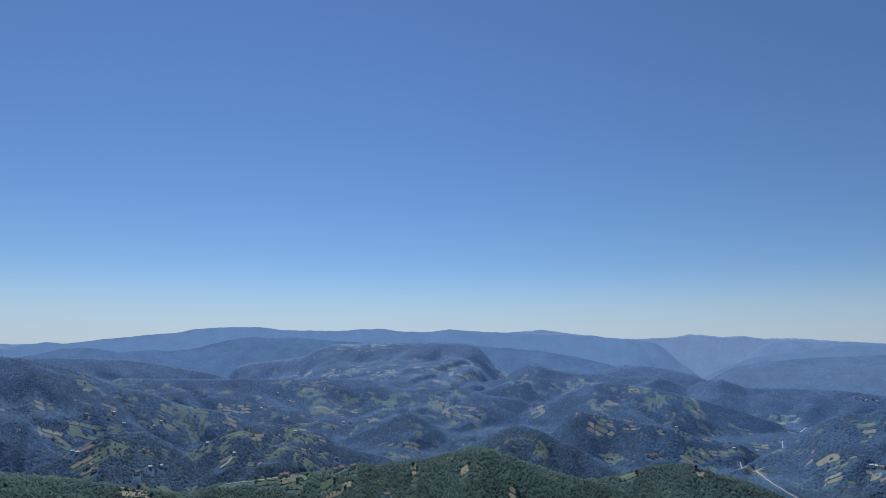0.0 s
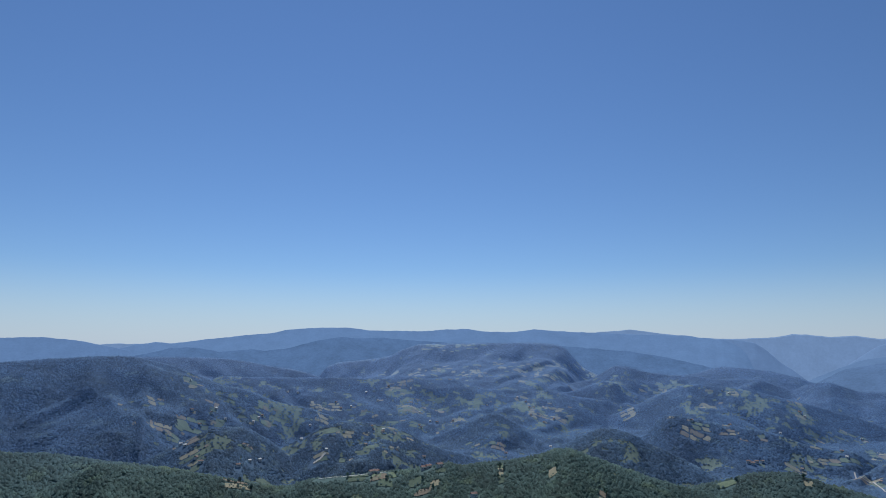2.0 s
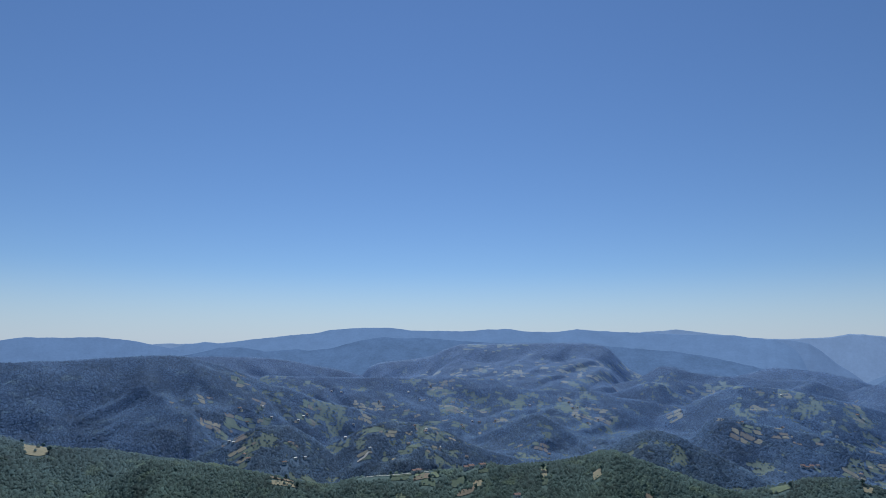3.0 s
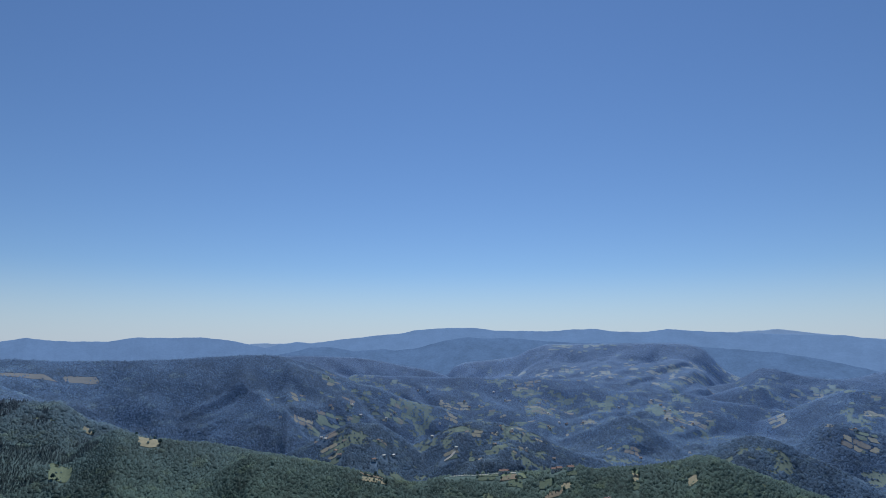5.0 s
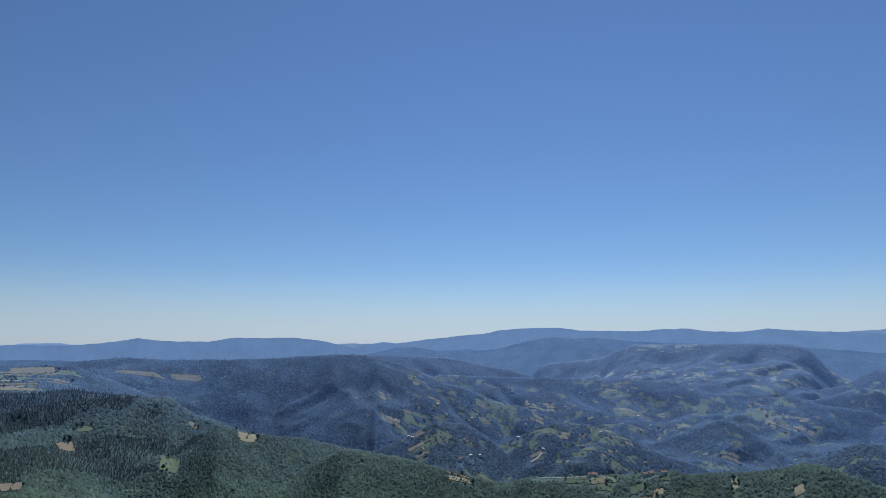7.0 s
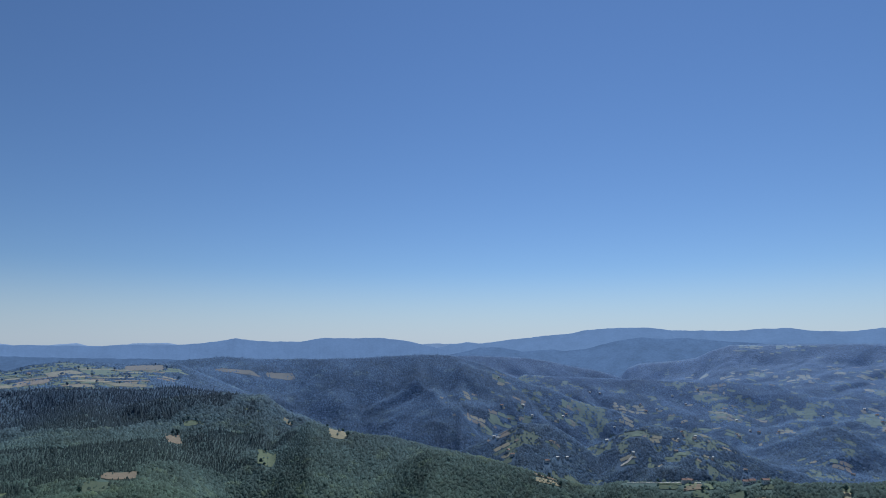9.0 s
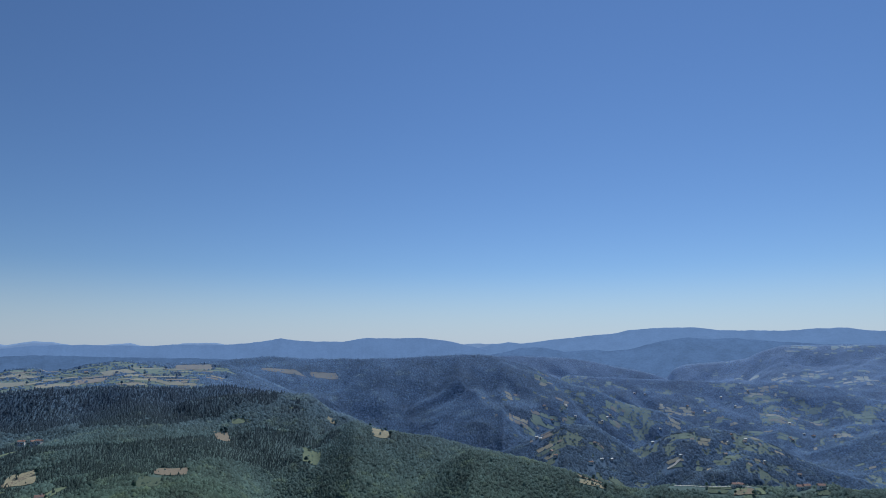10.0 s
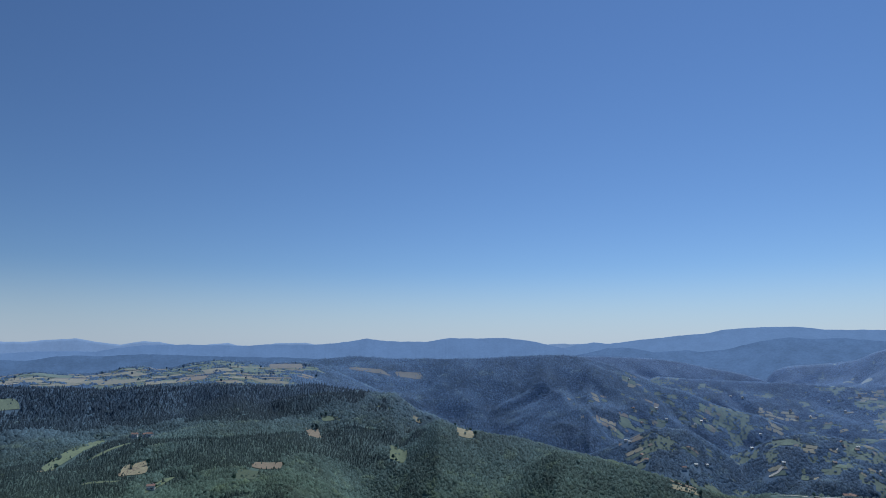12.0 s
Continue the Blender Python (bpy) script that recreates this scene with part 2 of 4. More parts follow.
# Crest lines, placed to fit the camera's view: name, distance in metres (far ones shortened), and (bearing, height
# angle) in degrees.
RIDGES = [
    ("pale range", 4880, [(-81.7, -0.22), (-80.3, -0.27), (-79.3, -0.14), (-76.9, 0.03), (-75.2, -0.28), (-73.6, -0.47), (-72.0, -0.20), (-70.8, -0.25), (-69.3, -0.53), (-67.1, -0.49), (-65.3, -0.35), (-64.5, -0.55), (-62.1, -0.61), (-61.3, -0.36), (-60.0, -0.36), (-58.7, -0.32), (-57.7, -0.52), (-54.7, -0.78), (-40.2, -0.78), (-35.9, -0.37), (-33.4, -0.42), (-32.1, -0.56), (-4.4, 0.04), (3.4, 0.14), (6.3, 0.65), (9.1, 0.85), (11.1, 0.60), (14.1, 0.19), (16.8, 0.04), (20.3, 0.18), (21.7, 0.47), (22.7, 0.37), (24.3, 0.22), (25.9, 0.31), (27.3, 0.08), (29.1, 0.12), (31.1, 0.03), (32.9, -0.14), (35.5, -0.30)]),
    ("long range", 4650, [(-81.6, -1.10), (-79.4, -0.96), (-75.3, -1.00), (-73.8, -0.74), (-72.0, -0.52), (-70.3, -0.48), (-68.2, -0.49), (-63.7, -0.60), (-62.1, -0.46), (-59.9, -0.51), (-57.4, -0.47), (-55.7, -0.32), (-53.2, 0.04), (-51.9, -0.12), (-49.9, -0.22), (-47.6, -0.22), (-45.9, 0.09), (-43.0, 0.09), (-40.6, 0.14), (-38.0, -0.17), (-35.6, -0.72), (-33.6, -1.07)]),
    ("main range", 4700, [(-37.5, -0.87), (-35.4, -0.81), (-34.1, -0.48), (-32.6, -0.27), (-31.7, -0.36), (-31.1, -0.36), (-28.0, 0.03), (-25.5, 0.31), (-23.4, 0.51), (-22.0, 0.80), (-19.3, 1.01), (-16.4, 1.03), (-14.5, 0.79), (-11.5, 0.75), (-9.3, 0.75), (-7.5, 0.91), (-5.4, 0.96), (-4.1, 0.71), (-1.3, 0.66), (0.6, 0.92), (2.4, 0.76), (6.0, 0.60), (9.1, 0.45), (13.62, 0.34), (15.32, 0.09), (16.53, -0.01), (17.46, -0.45), (18.28, -1.04), (19.03, -1.90), (19.69, -2.61)]),
    ("low range", 4250, [(-82.9, -1.61), (-81.6, -1.56), (-79.9, -1.68), (-78.5, -1.40), (-76.8, -1.29), (-75.3, -1.40), (-73.8, -1.33), (-71.1, -1.27), (-68.1, -1.39), (-62.6, -1.59), (-58.9, -1.67), (-53.6, -2.00)]),
    ("valley shoulder", 4760, [(9.0, -0.20), (15.56, -0.05), (16.53, 0.01), (17.95, -0.06), (18.88, -0.26), (19.77, -0.93), (20.64, -1.79), (21.51, -2.44), (22.36, -3.18)]),
    ("right range", 4700, [(24.36, -2.53), (25.47, -1.73), (26.35, -1.07), (27.22, -0.47), (28.06, -0.19), (29.27, -0.06), (31.21, -0.14), (33.08, -0.10), (35.49, -0.26)]),
    ("right spur", 4420, [(22.81, -3.03), (24.60, -2.16), (26.33, -1.48), (28.40, -1.10), (30.78, -0.76), (32.31, -0.53), (33.78, -0.40), (35.48, -0.30)]),
    ("right flank", 4150, [(23.01, -3.35), (25.02, -2.24), (27.13, -1.79), (29.16, -1.58), (31.12, -1.37), (32.99, -1.26), (35.42, -1.10)]),
    ("wooded ridge", 4200, [(-35.4, -1.64), (-33.6, -1.25), (-32.2, -0.97), (-31.4, -0.76), (-30.1, -0.68), (-28.7, -0.82), (-27.6, -1.11), (-26.2, -0.98), (-24.9, -0.90), (-23.7, -1.00), (-22.0, -0.87), (-20.2, -0.40), (-18.6, -0.01), (-17.1, 0.18), (-15.1, 0.09), (-13.2, 0.14), (-11.5, -0.06), (-9.5, -0.17), (-6.9, -0.32), (-3.3, -0.37), (0.8, -0.37), (4.0, -0.68), (8.6, -0.98), (11.1, -1.38), (14.0, -1.95), (15.9, -2.43), (20.6, -3.22)]),
    ("cliff plateau", 3750, [(-18.9, -3.20), (-18.3, -2.40), (-17.4, -2.07), (-15.1, -1.85), (-12.7, -1.52), (-11.5, -0.9), (-10.0, -0.42), (-5.4, -0.32), (-1.8, -0.27), (0.8, -0.27), (2.65, -0.42), (3.43, -0.78), (4.05, -1.5), (4.96, -2.51)]),
    ("west shelf", 3350, [(-36.4, -1.62), (-34.3, -1.45), (-31.9, -1.45), (-29.5, -1.53), (-27.1, -1.66), (-24.9, -1.97), (-22.9, -2.37), (-20.5, -2.79), (-19.1, -3.25)]),
    ("back spur", 3600, [(13.5, -2.95), (15.0, -2.54), (16.2, -2.18), (18.0, -2.30), (19.6, -2.47), (21.8, -2.91), (22.8, -3.35)]),
    ("east hills", 3250, [(0.8, -4.54), (3.1, -3.98), (5.6, -3.47), (6.9, -2.61), (7.6, -2.25), (8.6, -2.29), (10.1, -2.73), (12.0, -2.96), (14.2, -3.04), (15.7, -3.26), (18.5, -3.12), (19.2, -3.24), (20.5, -3.69), (21.3, -4.00), (22.1, -3.56), (22.8, -3.35), (23.9, -3.23), (24.9, -3.57), (25.8, -3.87), (28.2, -3.83), (30.2, -3.84), (32.1, -3.85), (33.5, -3.92), (35.2, -4.13)]),
    ("mid ridge", 2750, [(-27.3, -3.05), (-24.0, -3.23), (-20.9, -3.30), (-17.2, -3.33), (-13.4, -3.44), (-11.4, -3.42), (-10.6, -3.23), (-9.4, -3.44), (-7.1, -3.41), (-5.7, -3.97), (-3.7, -4.38), (-1.2, -4.49), (1.6, -4.39), (3.1, -4.74), (4.6, -4.98), (6.9, -5.30), (8.1, -5.78), (11.0, -6.02), (13.9, -6.58)]),
    ("mid knoll", 2950, [(2.1, -5.04), (4.4, -4.33), (6.6, -3.56), (7.6, -3.61), (8.8, -4.44), (10.0, -5.01), (12.4, -5.65)]),
    ("dark hill", 2350, [(-62.2, -2.03), (-59.7, -1.96), (-56.8, -1.63), (-54.2, -1.44), (-50.6, -1.65), (-46.6, -1.66), (-43.1, -1.65), (-39.8, -1.44), (-37.1, -1.28), (-35.6, -1.28), (-34.1, -1.37), (-33.0, -1.61), (-31.2, -2.09), (-29.8, -2.66)]),
    ("dark spur", 2310, [(-33.2, -1.90), (-31.7, -2.45), (-29.8, -2.98), (-27.2, -3.82), (-25.2, -4.20), (-23.0, -5.19), (-21.3, -5.63), (-19.4, -6.02), (-17.6, -6.70)]),
    ("plateau rim", 2050, [(-82.8, -2.76), (-81.5, -2.68), (-80.5, -2.51), (-79.3, -2.37), (-78.0, -2.58), (-75.6, -2.64), (-74.1, -2.46), (-73.3, -2.16), (-71.5, -2.10), (-70.8, -2.39), (-69.8, -2.31), (-68.1, -1.87), (-65.9, -1.66), (-64.3, -1.77), (-62.2, -1.94), (-57.7, -1.97)]),
    ("plateau edge", 1520, [(-82.8, -3.49), (-81.4, -3.47), (-77.8, -3.61), (-73.9, -3.93), (-69.8, -3.57), (-65.3, -3.72), (-60.6, -4.01), (-57.6, -3.86), (-53.9, -4.45)]),
    ("near hill", 1380, [(-60.5, -4.89), (-57.6, -4.55), (-53.9, -4.45), (-50.6, -4.58), (-49.6, -5.33), (-48.6, -6.08), (-46.6, -6.77), (-44.6, -7.60)]),
    ("near shoulder", 1230, [(-46.6, -6.87), (-44.6, -7.60), (-42.6, -7.98), (-39.4, -8.37), (-35.8, -9.24), (-32.3, -9.91), (-30.1, -10.67), (-28.3, -11.46), (-26.1, -11.88)]),
    ("house ridge", 1090, [(-36.0, -9.43), (-34.7, -9.63), (-32.6, -9.90), (-30.4, -10.22), (-27.2, -11.06), (-24.3, -11.75), (-21.8, -12.18), (-17.8, -12.00), (-15.5, -11.83), (-13.1, -11.59), (-11.2, -11.58), (-9.2, -11.37), (-6.8, -10.88), (-4.3, -10.50), (-1.7, -10.29), (0.8, -9.77), (2.3, -9.19), (3.6, -9.09), (4.8, -9.55), (7.0, -10.22), (9.1, -10.87), (11.5, -11.43), (13.9, -11.91), (16.5, -12.66)]),
    ("near knoll", 1150, [(11.2, -12.49), (12.7, -11.88), (15.8, -11.09), (17.7, -10.41), (19.2, -10.05), (21.0, -9.98), (22.0, -10.31), (23.6, -10.70), (25.5, -11.01), (26.8, -11.35), (28.4, -11.96)]),
    ("back hill", 1680, [(1.8, -9.44), (3.4, -8.85), (4.6, -8.16), (6.1, -7.56), (7.5, -7.54), (8.8, -7.90), (9.9, -8.54), (11.8, -9.20), (13.9, -10.23), (15.6, -11.15)]),
    ("field slope", 2050, [(7.4, -8.41), (9.9, -8.07), (10.9, -6.89), (11.7, -6.25), (12.8, -6.27), (14.4, -6.56), (16.0, -6.75), (17.8, -7.01), (20.0, -7.29), (21.7, -7.84), (23.8, -8.17), (25.1, -8.26), (26.2, -8.91)]),
    ("valley side", 2650, [(13.48, -3.64), (16.84, -3.77), (19.61, -4.28), (22.26, -4.90), (24.81, -5.57), (26.84, -6.18), (28.21, -6.62)]),
    ("east slope", 1930, [(25.3, -9.93), (26.6, -9.01), (28.0, -8.31), (29.2, -7.58), (30.2, -6.71), (31.1, -6.02), (32.5, -5.52), (33.9, -5.35), (35.1, -4.94), (37.8, -4.46)]),
    ("valley knoll", 2200, [(-7.3, -8.17), (-5.9, -7.47), (-4.3, -6.76), (-3.4, -6.42), (-2.4, -6.67), (-0.9, -7.51), (0.6, -8.43), (1.8, -9.34)]),
    ("west knoll", 1700, [(-30.1, -8.39), (-29.0, -7.81), (-27.7, -7.26), (-26.3, -7.26), (-24.9, -7.44), (-23.2, -8.42), (-21.5, -9.60), (-19.6, -10.78), (-17.9, -11.55)]),
    ("middle knoll", 1800, [(-19.8, -8.21), (-18.3, -7.46), (-17.2, -7.18), (-15.8, -7.09), (-13.7, -7.39), (-12.3, -7.67), (-10.7, -8.29), (-9.2, -9.04), (-7.3, -9.74), (-5.3, -10.16)]),
]
# How steeply each ridge falls towards the camera, where it is not 0.42.
FALL = {"cliff plateau": 0.34, "plateau rim": 0.10, "plateau edge": 0.5, "house ridge": 0.32, "near hill": 0.38, "near shoulder": 0.28,
        "dark hill": 0.46, "dark spur": 0.45, "mid ridge": 0.36, "east hills": 0.36, "east slope": 0.34, "field slope": 0.36, "valley side": 0.4, "back hill": 0.34, "valley knoll": 0.32, "middle knoll": 0.34, "west knoll": 0.36, "near knoll": 0.34,
        "wooded ridge": 0.5, "main range": 0.5, "valley shoulder": 0.9, "right range": 0.9, "pale range": 3.0, "long range": 0.6, "low range": 0.5}
# Cliffs: how far down they drop steeply, and how steeply the land runs out below.
CLIFFS = {"cliff plateau": (75.0, 0.17)}
FLOOR = -345.0
# Crests that carry fields and houses instead of woods, by bearing.
OPEN_CREST = {"house ridge": lambda a: np.clip((a + 21) / 1.5, 0, 1) * np.clip((-6.3 - a) / 1.0, 0, 1)}
# The far mountains stand by themselves: the haze-tinted colour of each, and what it is.
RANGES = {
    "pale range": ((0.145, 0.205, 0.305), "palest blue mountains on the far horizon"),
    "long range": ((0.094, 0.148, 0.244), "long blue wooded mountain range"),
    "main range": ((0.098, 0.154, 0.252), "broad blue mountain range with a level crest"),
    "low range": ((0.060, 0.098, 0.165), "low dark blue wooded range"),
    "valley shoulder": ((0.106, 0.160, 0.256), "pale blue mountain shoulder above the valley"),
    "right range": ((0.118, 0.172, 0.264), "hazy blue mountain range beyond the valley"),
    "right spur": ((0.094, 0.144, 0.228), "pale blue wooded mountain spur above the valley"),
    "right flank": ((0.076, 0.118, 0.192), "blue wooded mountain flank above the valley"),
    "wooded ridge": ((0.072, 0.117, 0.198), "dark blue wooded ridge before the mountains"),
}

azs = np.radians(np.concatenate([np.arange(-180, -88, 4.0), np.arange(-86, 40.01, 0.14), np.arange(44, 180, 4.0)]))
rings = np.concatenate([[6, 40, 120, 250, 380, 480, 560, 630], 690 * 1.0061 ** np.arange(0, 300), [4400, 4650, 4950]])
AZ, RR = np.meshgrid(azs, rings, indexing="ij")
X, Y = RR * np.sin(AZ), RR * np.cos(AZ)


def crest_line(dist, line):
    """For each bearing: the height angle of a crest, its distance (nearer where it runs out into the valley), and how far it is past its ends."""
    pts, deg = np.array(line), np.degrees(azs)
    el = np.interp(deg, pts[:, 0], pts[:, 1])
    el = np.convolve(np.pad(el, 2, mode="edge"), [0.1, 0.2, 0.4, 0.2, 0.1], "valid")
    beyond = np.maximum(pts[0, 0] - deg, 0) + np.maximum(deg - pts[-1, 0], 0)
    d = dist * (1 + 0.03 * (lattice(deg * 10, deg * 0 + dist, 40, 5) - 0.5))
    reach = (FLOOR + 25) / np.tan(np.radians(np.minimum(el, -2.0)))
    return el, np.minimum(d, np.maximum(reach, 0.8 * dist)), beyond


def high_plain(deg, r):
    """The farmed plain on top of the plateau."""
    return np.clip((-57 - deg) / 3, 0, 1) * np.clip((r - 1570) / 50, 0, 1) * np.clip((2100 - r) / 60, 0, 1)


def build_heights():
    base = FLOOR + 45 * (fractal(X, Y, 380, 11, 3) - 0.5) * np.clip((RR - 1200) / 400, 0, 1) + 8 * (fractal(X, Y, 130, 21) - 0.5)
    heights, crest = [base], [np.full_like(base, FLOOR + 30)]
    deg = np.degrees(azs)
    wander = 300 * (fractal(X, Y, 340, 3, 3) - 0.5)
    for name, dist, line in RIDGES:
        if name in RANGES:
            continue
        el, d, beyond = crest_line(dist, line)
        trees = (8 if dist < 1450 else 6 if dist < 2900 else 3) * (1 - OPEN_CREST.get(name, lambda a: 0 * a)(deg))
        top = d * np.tan(np.radians(el)) - np.radians(beyond) * dist * 0.45 - trees
        gap = RR - d[:, None]
        fall = FALL.get(name, 0.42)
        if name == "dark hill":
            fall = np.interp(deg, [-60, -47], [0.10, 0.46])[:, None]
        drop = np.where(gap < 0, fall, 0.5) * (np.sqrt(gap ** 2 + 18.0 ** 2) - 18.0)
        if name in CLIFFS:
            sheer, foot = CLIFFS[name]
            drop = np.where(gap < 0, np.minimum(0.48 * np.maximum(-gap - 60, 0) + 0.06 * np.minimum(-gap, 60), sheer + 3.6 + foot * np.maximum(-gap - 60 - sheer / 0.48, 0)), drop)
        # Small spurs and gullies run down from the crest.
        along = AZ * dist + 0.75 * gap * (1 if len(line) % 2 else -1) + wander
        part_way = fractal(along, gap * 0.45 + 2 * dist, 260 if dist > 1500 else 200, int(dist) + len(line), 3)
        valley = np.clip(1 - np.abs(part_way - 0.5) / 0.24, 0, 1)
        cut = (20 if dist > 1700 else 6) * np.clip(np.abs(gap) / 220, 0, 1) * (0.08 if name == "plateau rim" else 0.5 if name == "plateau edge" else 1.0) * valley * valley * (3 - 2 * valley)
        crown_line = top[:, None]
        if name == "plateau rim":
            # A plain lies evenly behind its uneven rim.
            even = np.convolve(np.pad(top, 20, mode="edge"), np.ones(41) / 41, "valid")[:, None]
            crown_line = crown_line + (even - crown_line) * np.clip((-gap - 40) / 90, 0, 1)
        heights.append(crown_line - drop - cut)
        crest.append(np.broadcast_to(top[:, None], gap.shape))
    stack = np.stack(heights)
    soft = 6.0
    peak = stack.max(0)
    share = np.exp((stack - peak) / 16.0)
    top = (share * np.stack(crest)).sum(0) / share.sum(0)
    depth = np.clip((top - peak) / 70, 0, 1)
    z = peak + soft * np.log(np.exp((stack - peak) / soft).sum(0)) * np.clip((top - peak) / 40, 0, 1)
    gully = 1 - np.abs(2 * fractal(X, Y, 230, 31, 3) - 1) * 2
    level = 1 - 0.92 * high_plain(np.degrees(AZ), RR)
    z = z + level * depth * (12 * (gully - 0.6) + 12 * (fractal(X, Y, 150, 41) - 0.5)) + 3 * level * (fractal(X, Y, 45, 51, 3) - 0.5)
    near = np.clip((RR - 560) / 300, 0, 1)
    z = z * near + np.minimum(z, -215) * (1 - near)
    front = (AZ > radians(-92)) & (AZ < radians(46))
    return np.where(front, z, np.minimum(z, -60)) + EYE


Z = build_heights()


def at_grid(az, r):
    fi = np.interp(az, azs, np.arange(len(azs)))
    fj = np.interp(r, rings, np.arange(len(rings)))
    i, j = np.minimum(fi.astype(int), len(azs) - 2), np.minimum(fj.astype(int), len(rings) - 2)
    return i, j, fi - i, fj - j


def height(az, r, grid=None):
    g = Z if grid is None else grid
    az, r = np.atleast_1d(np.asarray(az, float)), np.atleast_1d(np.asarray(r, float))
    i, j, a, b = at_grid(az, r)
    return (g[i, j] * (1 - a) + g[i + 1, j] * a) * (1 - b) + (g[i, j + 1] * (1 - a) + g[i + 1, j + 1] * a) * b


def on_ground(az_deg, el_deg):
    """The distance at which a sight line from the camera meets the land."""
    line = np.linspace(650, 4900, 1400)
    z = height(np.full(1400, radians(az_deg)), line)
    hit = np.nonzero(z + 1 > EYE + line * math.tan(radians(el_deg)))[0]
    return float(line[hit[0]]) if len(hit) else None


def near_ground(az_deg, el_deg):
    """The same for what stands on the near crest, and does not lie beyond it."""
    for step in range(8 if -21 < az_deg < -7 and el_deg < -11.1 else 1):
        r = on_ground(az_deg, el_deg - 0.07 * step)
        if r is not None and r < 1250:
            break
    return r


def mesh_object(name, verts, faces_flat, per_face, mats, mat_index=None, smooth=False):
    """A mesh from arrays of corners and of faces that all have the same number of corners."""
    me = bpy.data.meshes.new(name)
    n = len(faces_flat) // per_face
    me.vertices.add(len(verts))
    me.vertices.foreach_set("co", np.ascontiguousarray(verts, np.float32).ravel())
    me.loops.add(len(faces_flat))
    me.loops.foreach_set("vertex_index", np.ascontiguousarray(faces_flat, np.int32))
    me.polygons.add(n)
    me.polygons.foreach_set("loop_start", np.arange(n, dtype=np.int32) * per_face)
    for m in mats:
        me.materials.append(m)
    if mat_index is not None:
        me.polygons.foreach_set("material_index", np.ascontiguousarray(mat_index, np.int32))
    me.polygons.foreach_set("use_smooth", np.full(n, smooth))
    me.update(calc_edges=True)
    me.validate()
    return new(name, me)


def cover(pa, pr):
    """Where the land is wooded; the rest lies open."""
    x, y, deg = pr * np.sin(pa), pr * np.cos(pa), np.degrees(pa)
    n = fractal(x, y, 80, 81, 3)
    fine = fractal(x, y, 26, 91, 2)
    hedge = np.abs(fractal(x, y, 70, 95, 2) - 0.5) < 0.03
    farmed = np.clip((deg + 34) / 5, 0, 1) * np.clip((pr - 1230) / 150, 0, 1) * np.clip((3350 - pr) / 300, 0.3, 1) * np.clip((26 - deg) / 4, 0.35, 1)
    upland = high_plain(deg, pr)
    homestead = np.clip((deg + 19.5) / 1, 0, 1) * np.clip((-7.2 - deg) / 0.6, 0, 1) * np.clip((pr - 985) / 20, 0, 1) * np.clip((1120 - pr) / 20, 0, 1)
    spread = fractal(x, y, 420, 85, 2)
    gx, gy = land_slope(x, y, 22.0)
    even = np.clip((0.20 - np.hypot(gx, gy)) / 0.12, 0, 1)
    want = 0.19 + farmed * (0.19 + 0.13 * even + 0.40 * (spread - 0.5)) + upland * 0.40 + homestead * 0.2
    return (0.55 * n + 0.45 * fine > want) | (hedge & (fine > 0.4))


def land_slope(x, y, reach=6.0):
    """How fast the land rises along x and along y."""
    def z(dx, dy):
        return height(np.arctan2(x + dx, y + dy), np.hypot(x + dx, y + dy))
    return np.clip((z(reach, 0) - z(-reach, 0)) / (2 * reach), -0.8, 0.8), np.clip((z(0, reach) - z(0, -reach)) / (2 * reach), -0.8, 0.8)


def land_normal(x, y):
    """Shading normals of tree tops and land over some metres, flatter far off to fade contrast like haze."""
    gx, gy = land_slope(x, y, 9.0)
    ease = np.interp(np.hypot(x, y), [1300, 1900, 2800, 3600], [1.05, 1.05, 0.95, 0.85])
    n = np.stack([-gx * ease, -gy * ease, np.ones_like(gx)], -1)
    return n / np.linalg.norm(n, axis=1)[:, None]


def build_ground():
    na, nr = Z.shape
    verts = np.stack([X, Y, Z], -1).reshape(-1, 3)
    idx = np.arange(na * nr).reshape(na, nr)
    nxt = np.roll(idx, -1, 0)
    quads = np.stack([idx[:, :-1], nxt[:, :-1], nxt[:, 1:], idx[:, 1:]], -1).reshape(-1, 4)
    half = np.arange(na // 2 - 1)
    last = na - 1 if na % 2 == 0 else na - 2
    middle = idx[np.stack([half, half + 1, last - half - 1, last - half], -1), 0]
    quads = np.concatenate([quads, middle])
    wooded = cover(AZ[:, :-1].ravel(), RR[:, :-1].ravel())
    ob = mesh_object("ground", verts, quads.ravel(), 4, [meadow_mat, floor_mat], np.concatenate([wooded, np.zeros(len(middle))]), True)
    shade = land_normal(verts[:, 0], verts[:, 1])
    ob.data.normals_split_custom_set_from_vertices(shade)
    return tagged(ob, "rolling wooded hills and valleys rising to blue mountains", "ground", kind="structure")


build_ground()


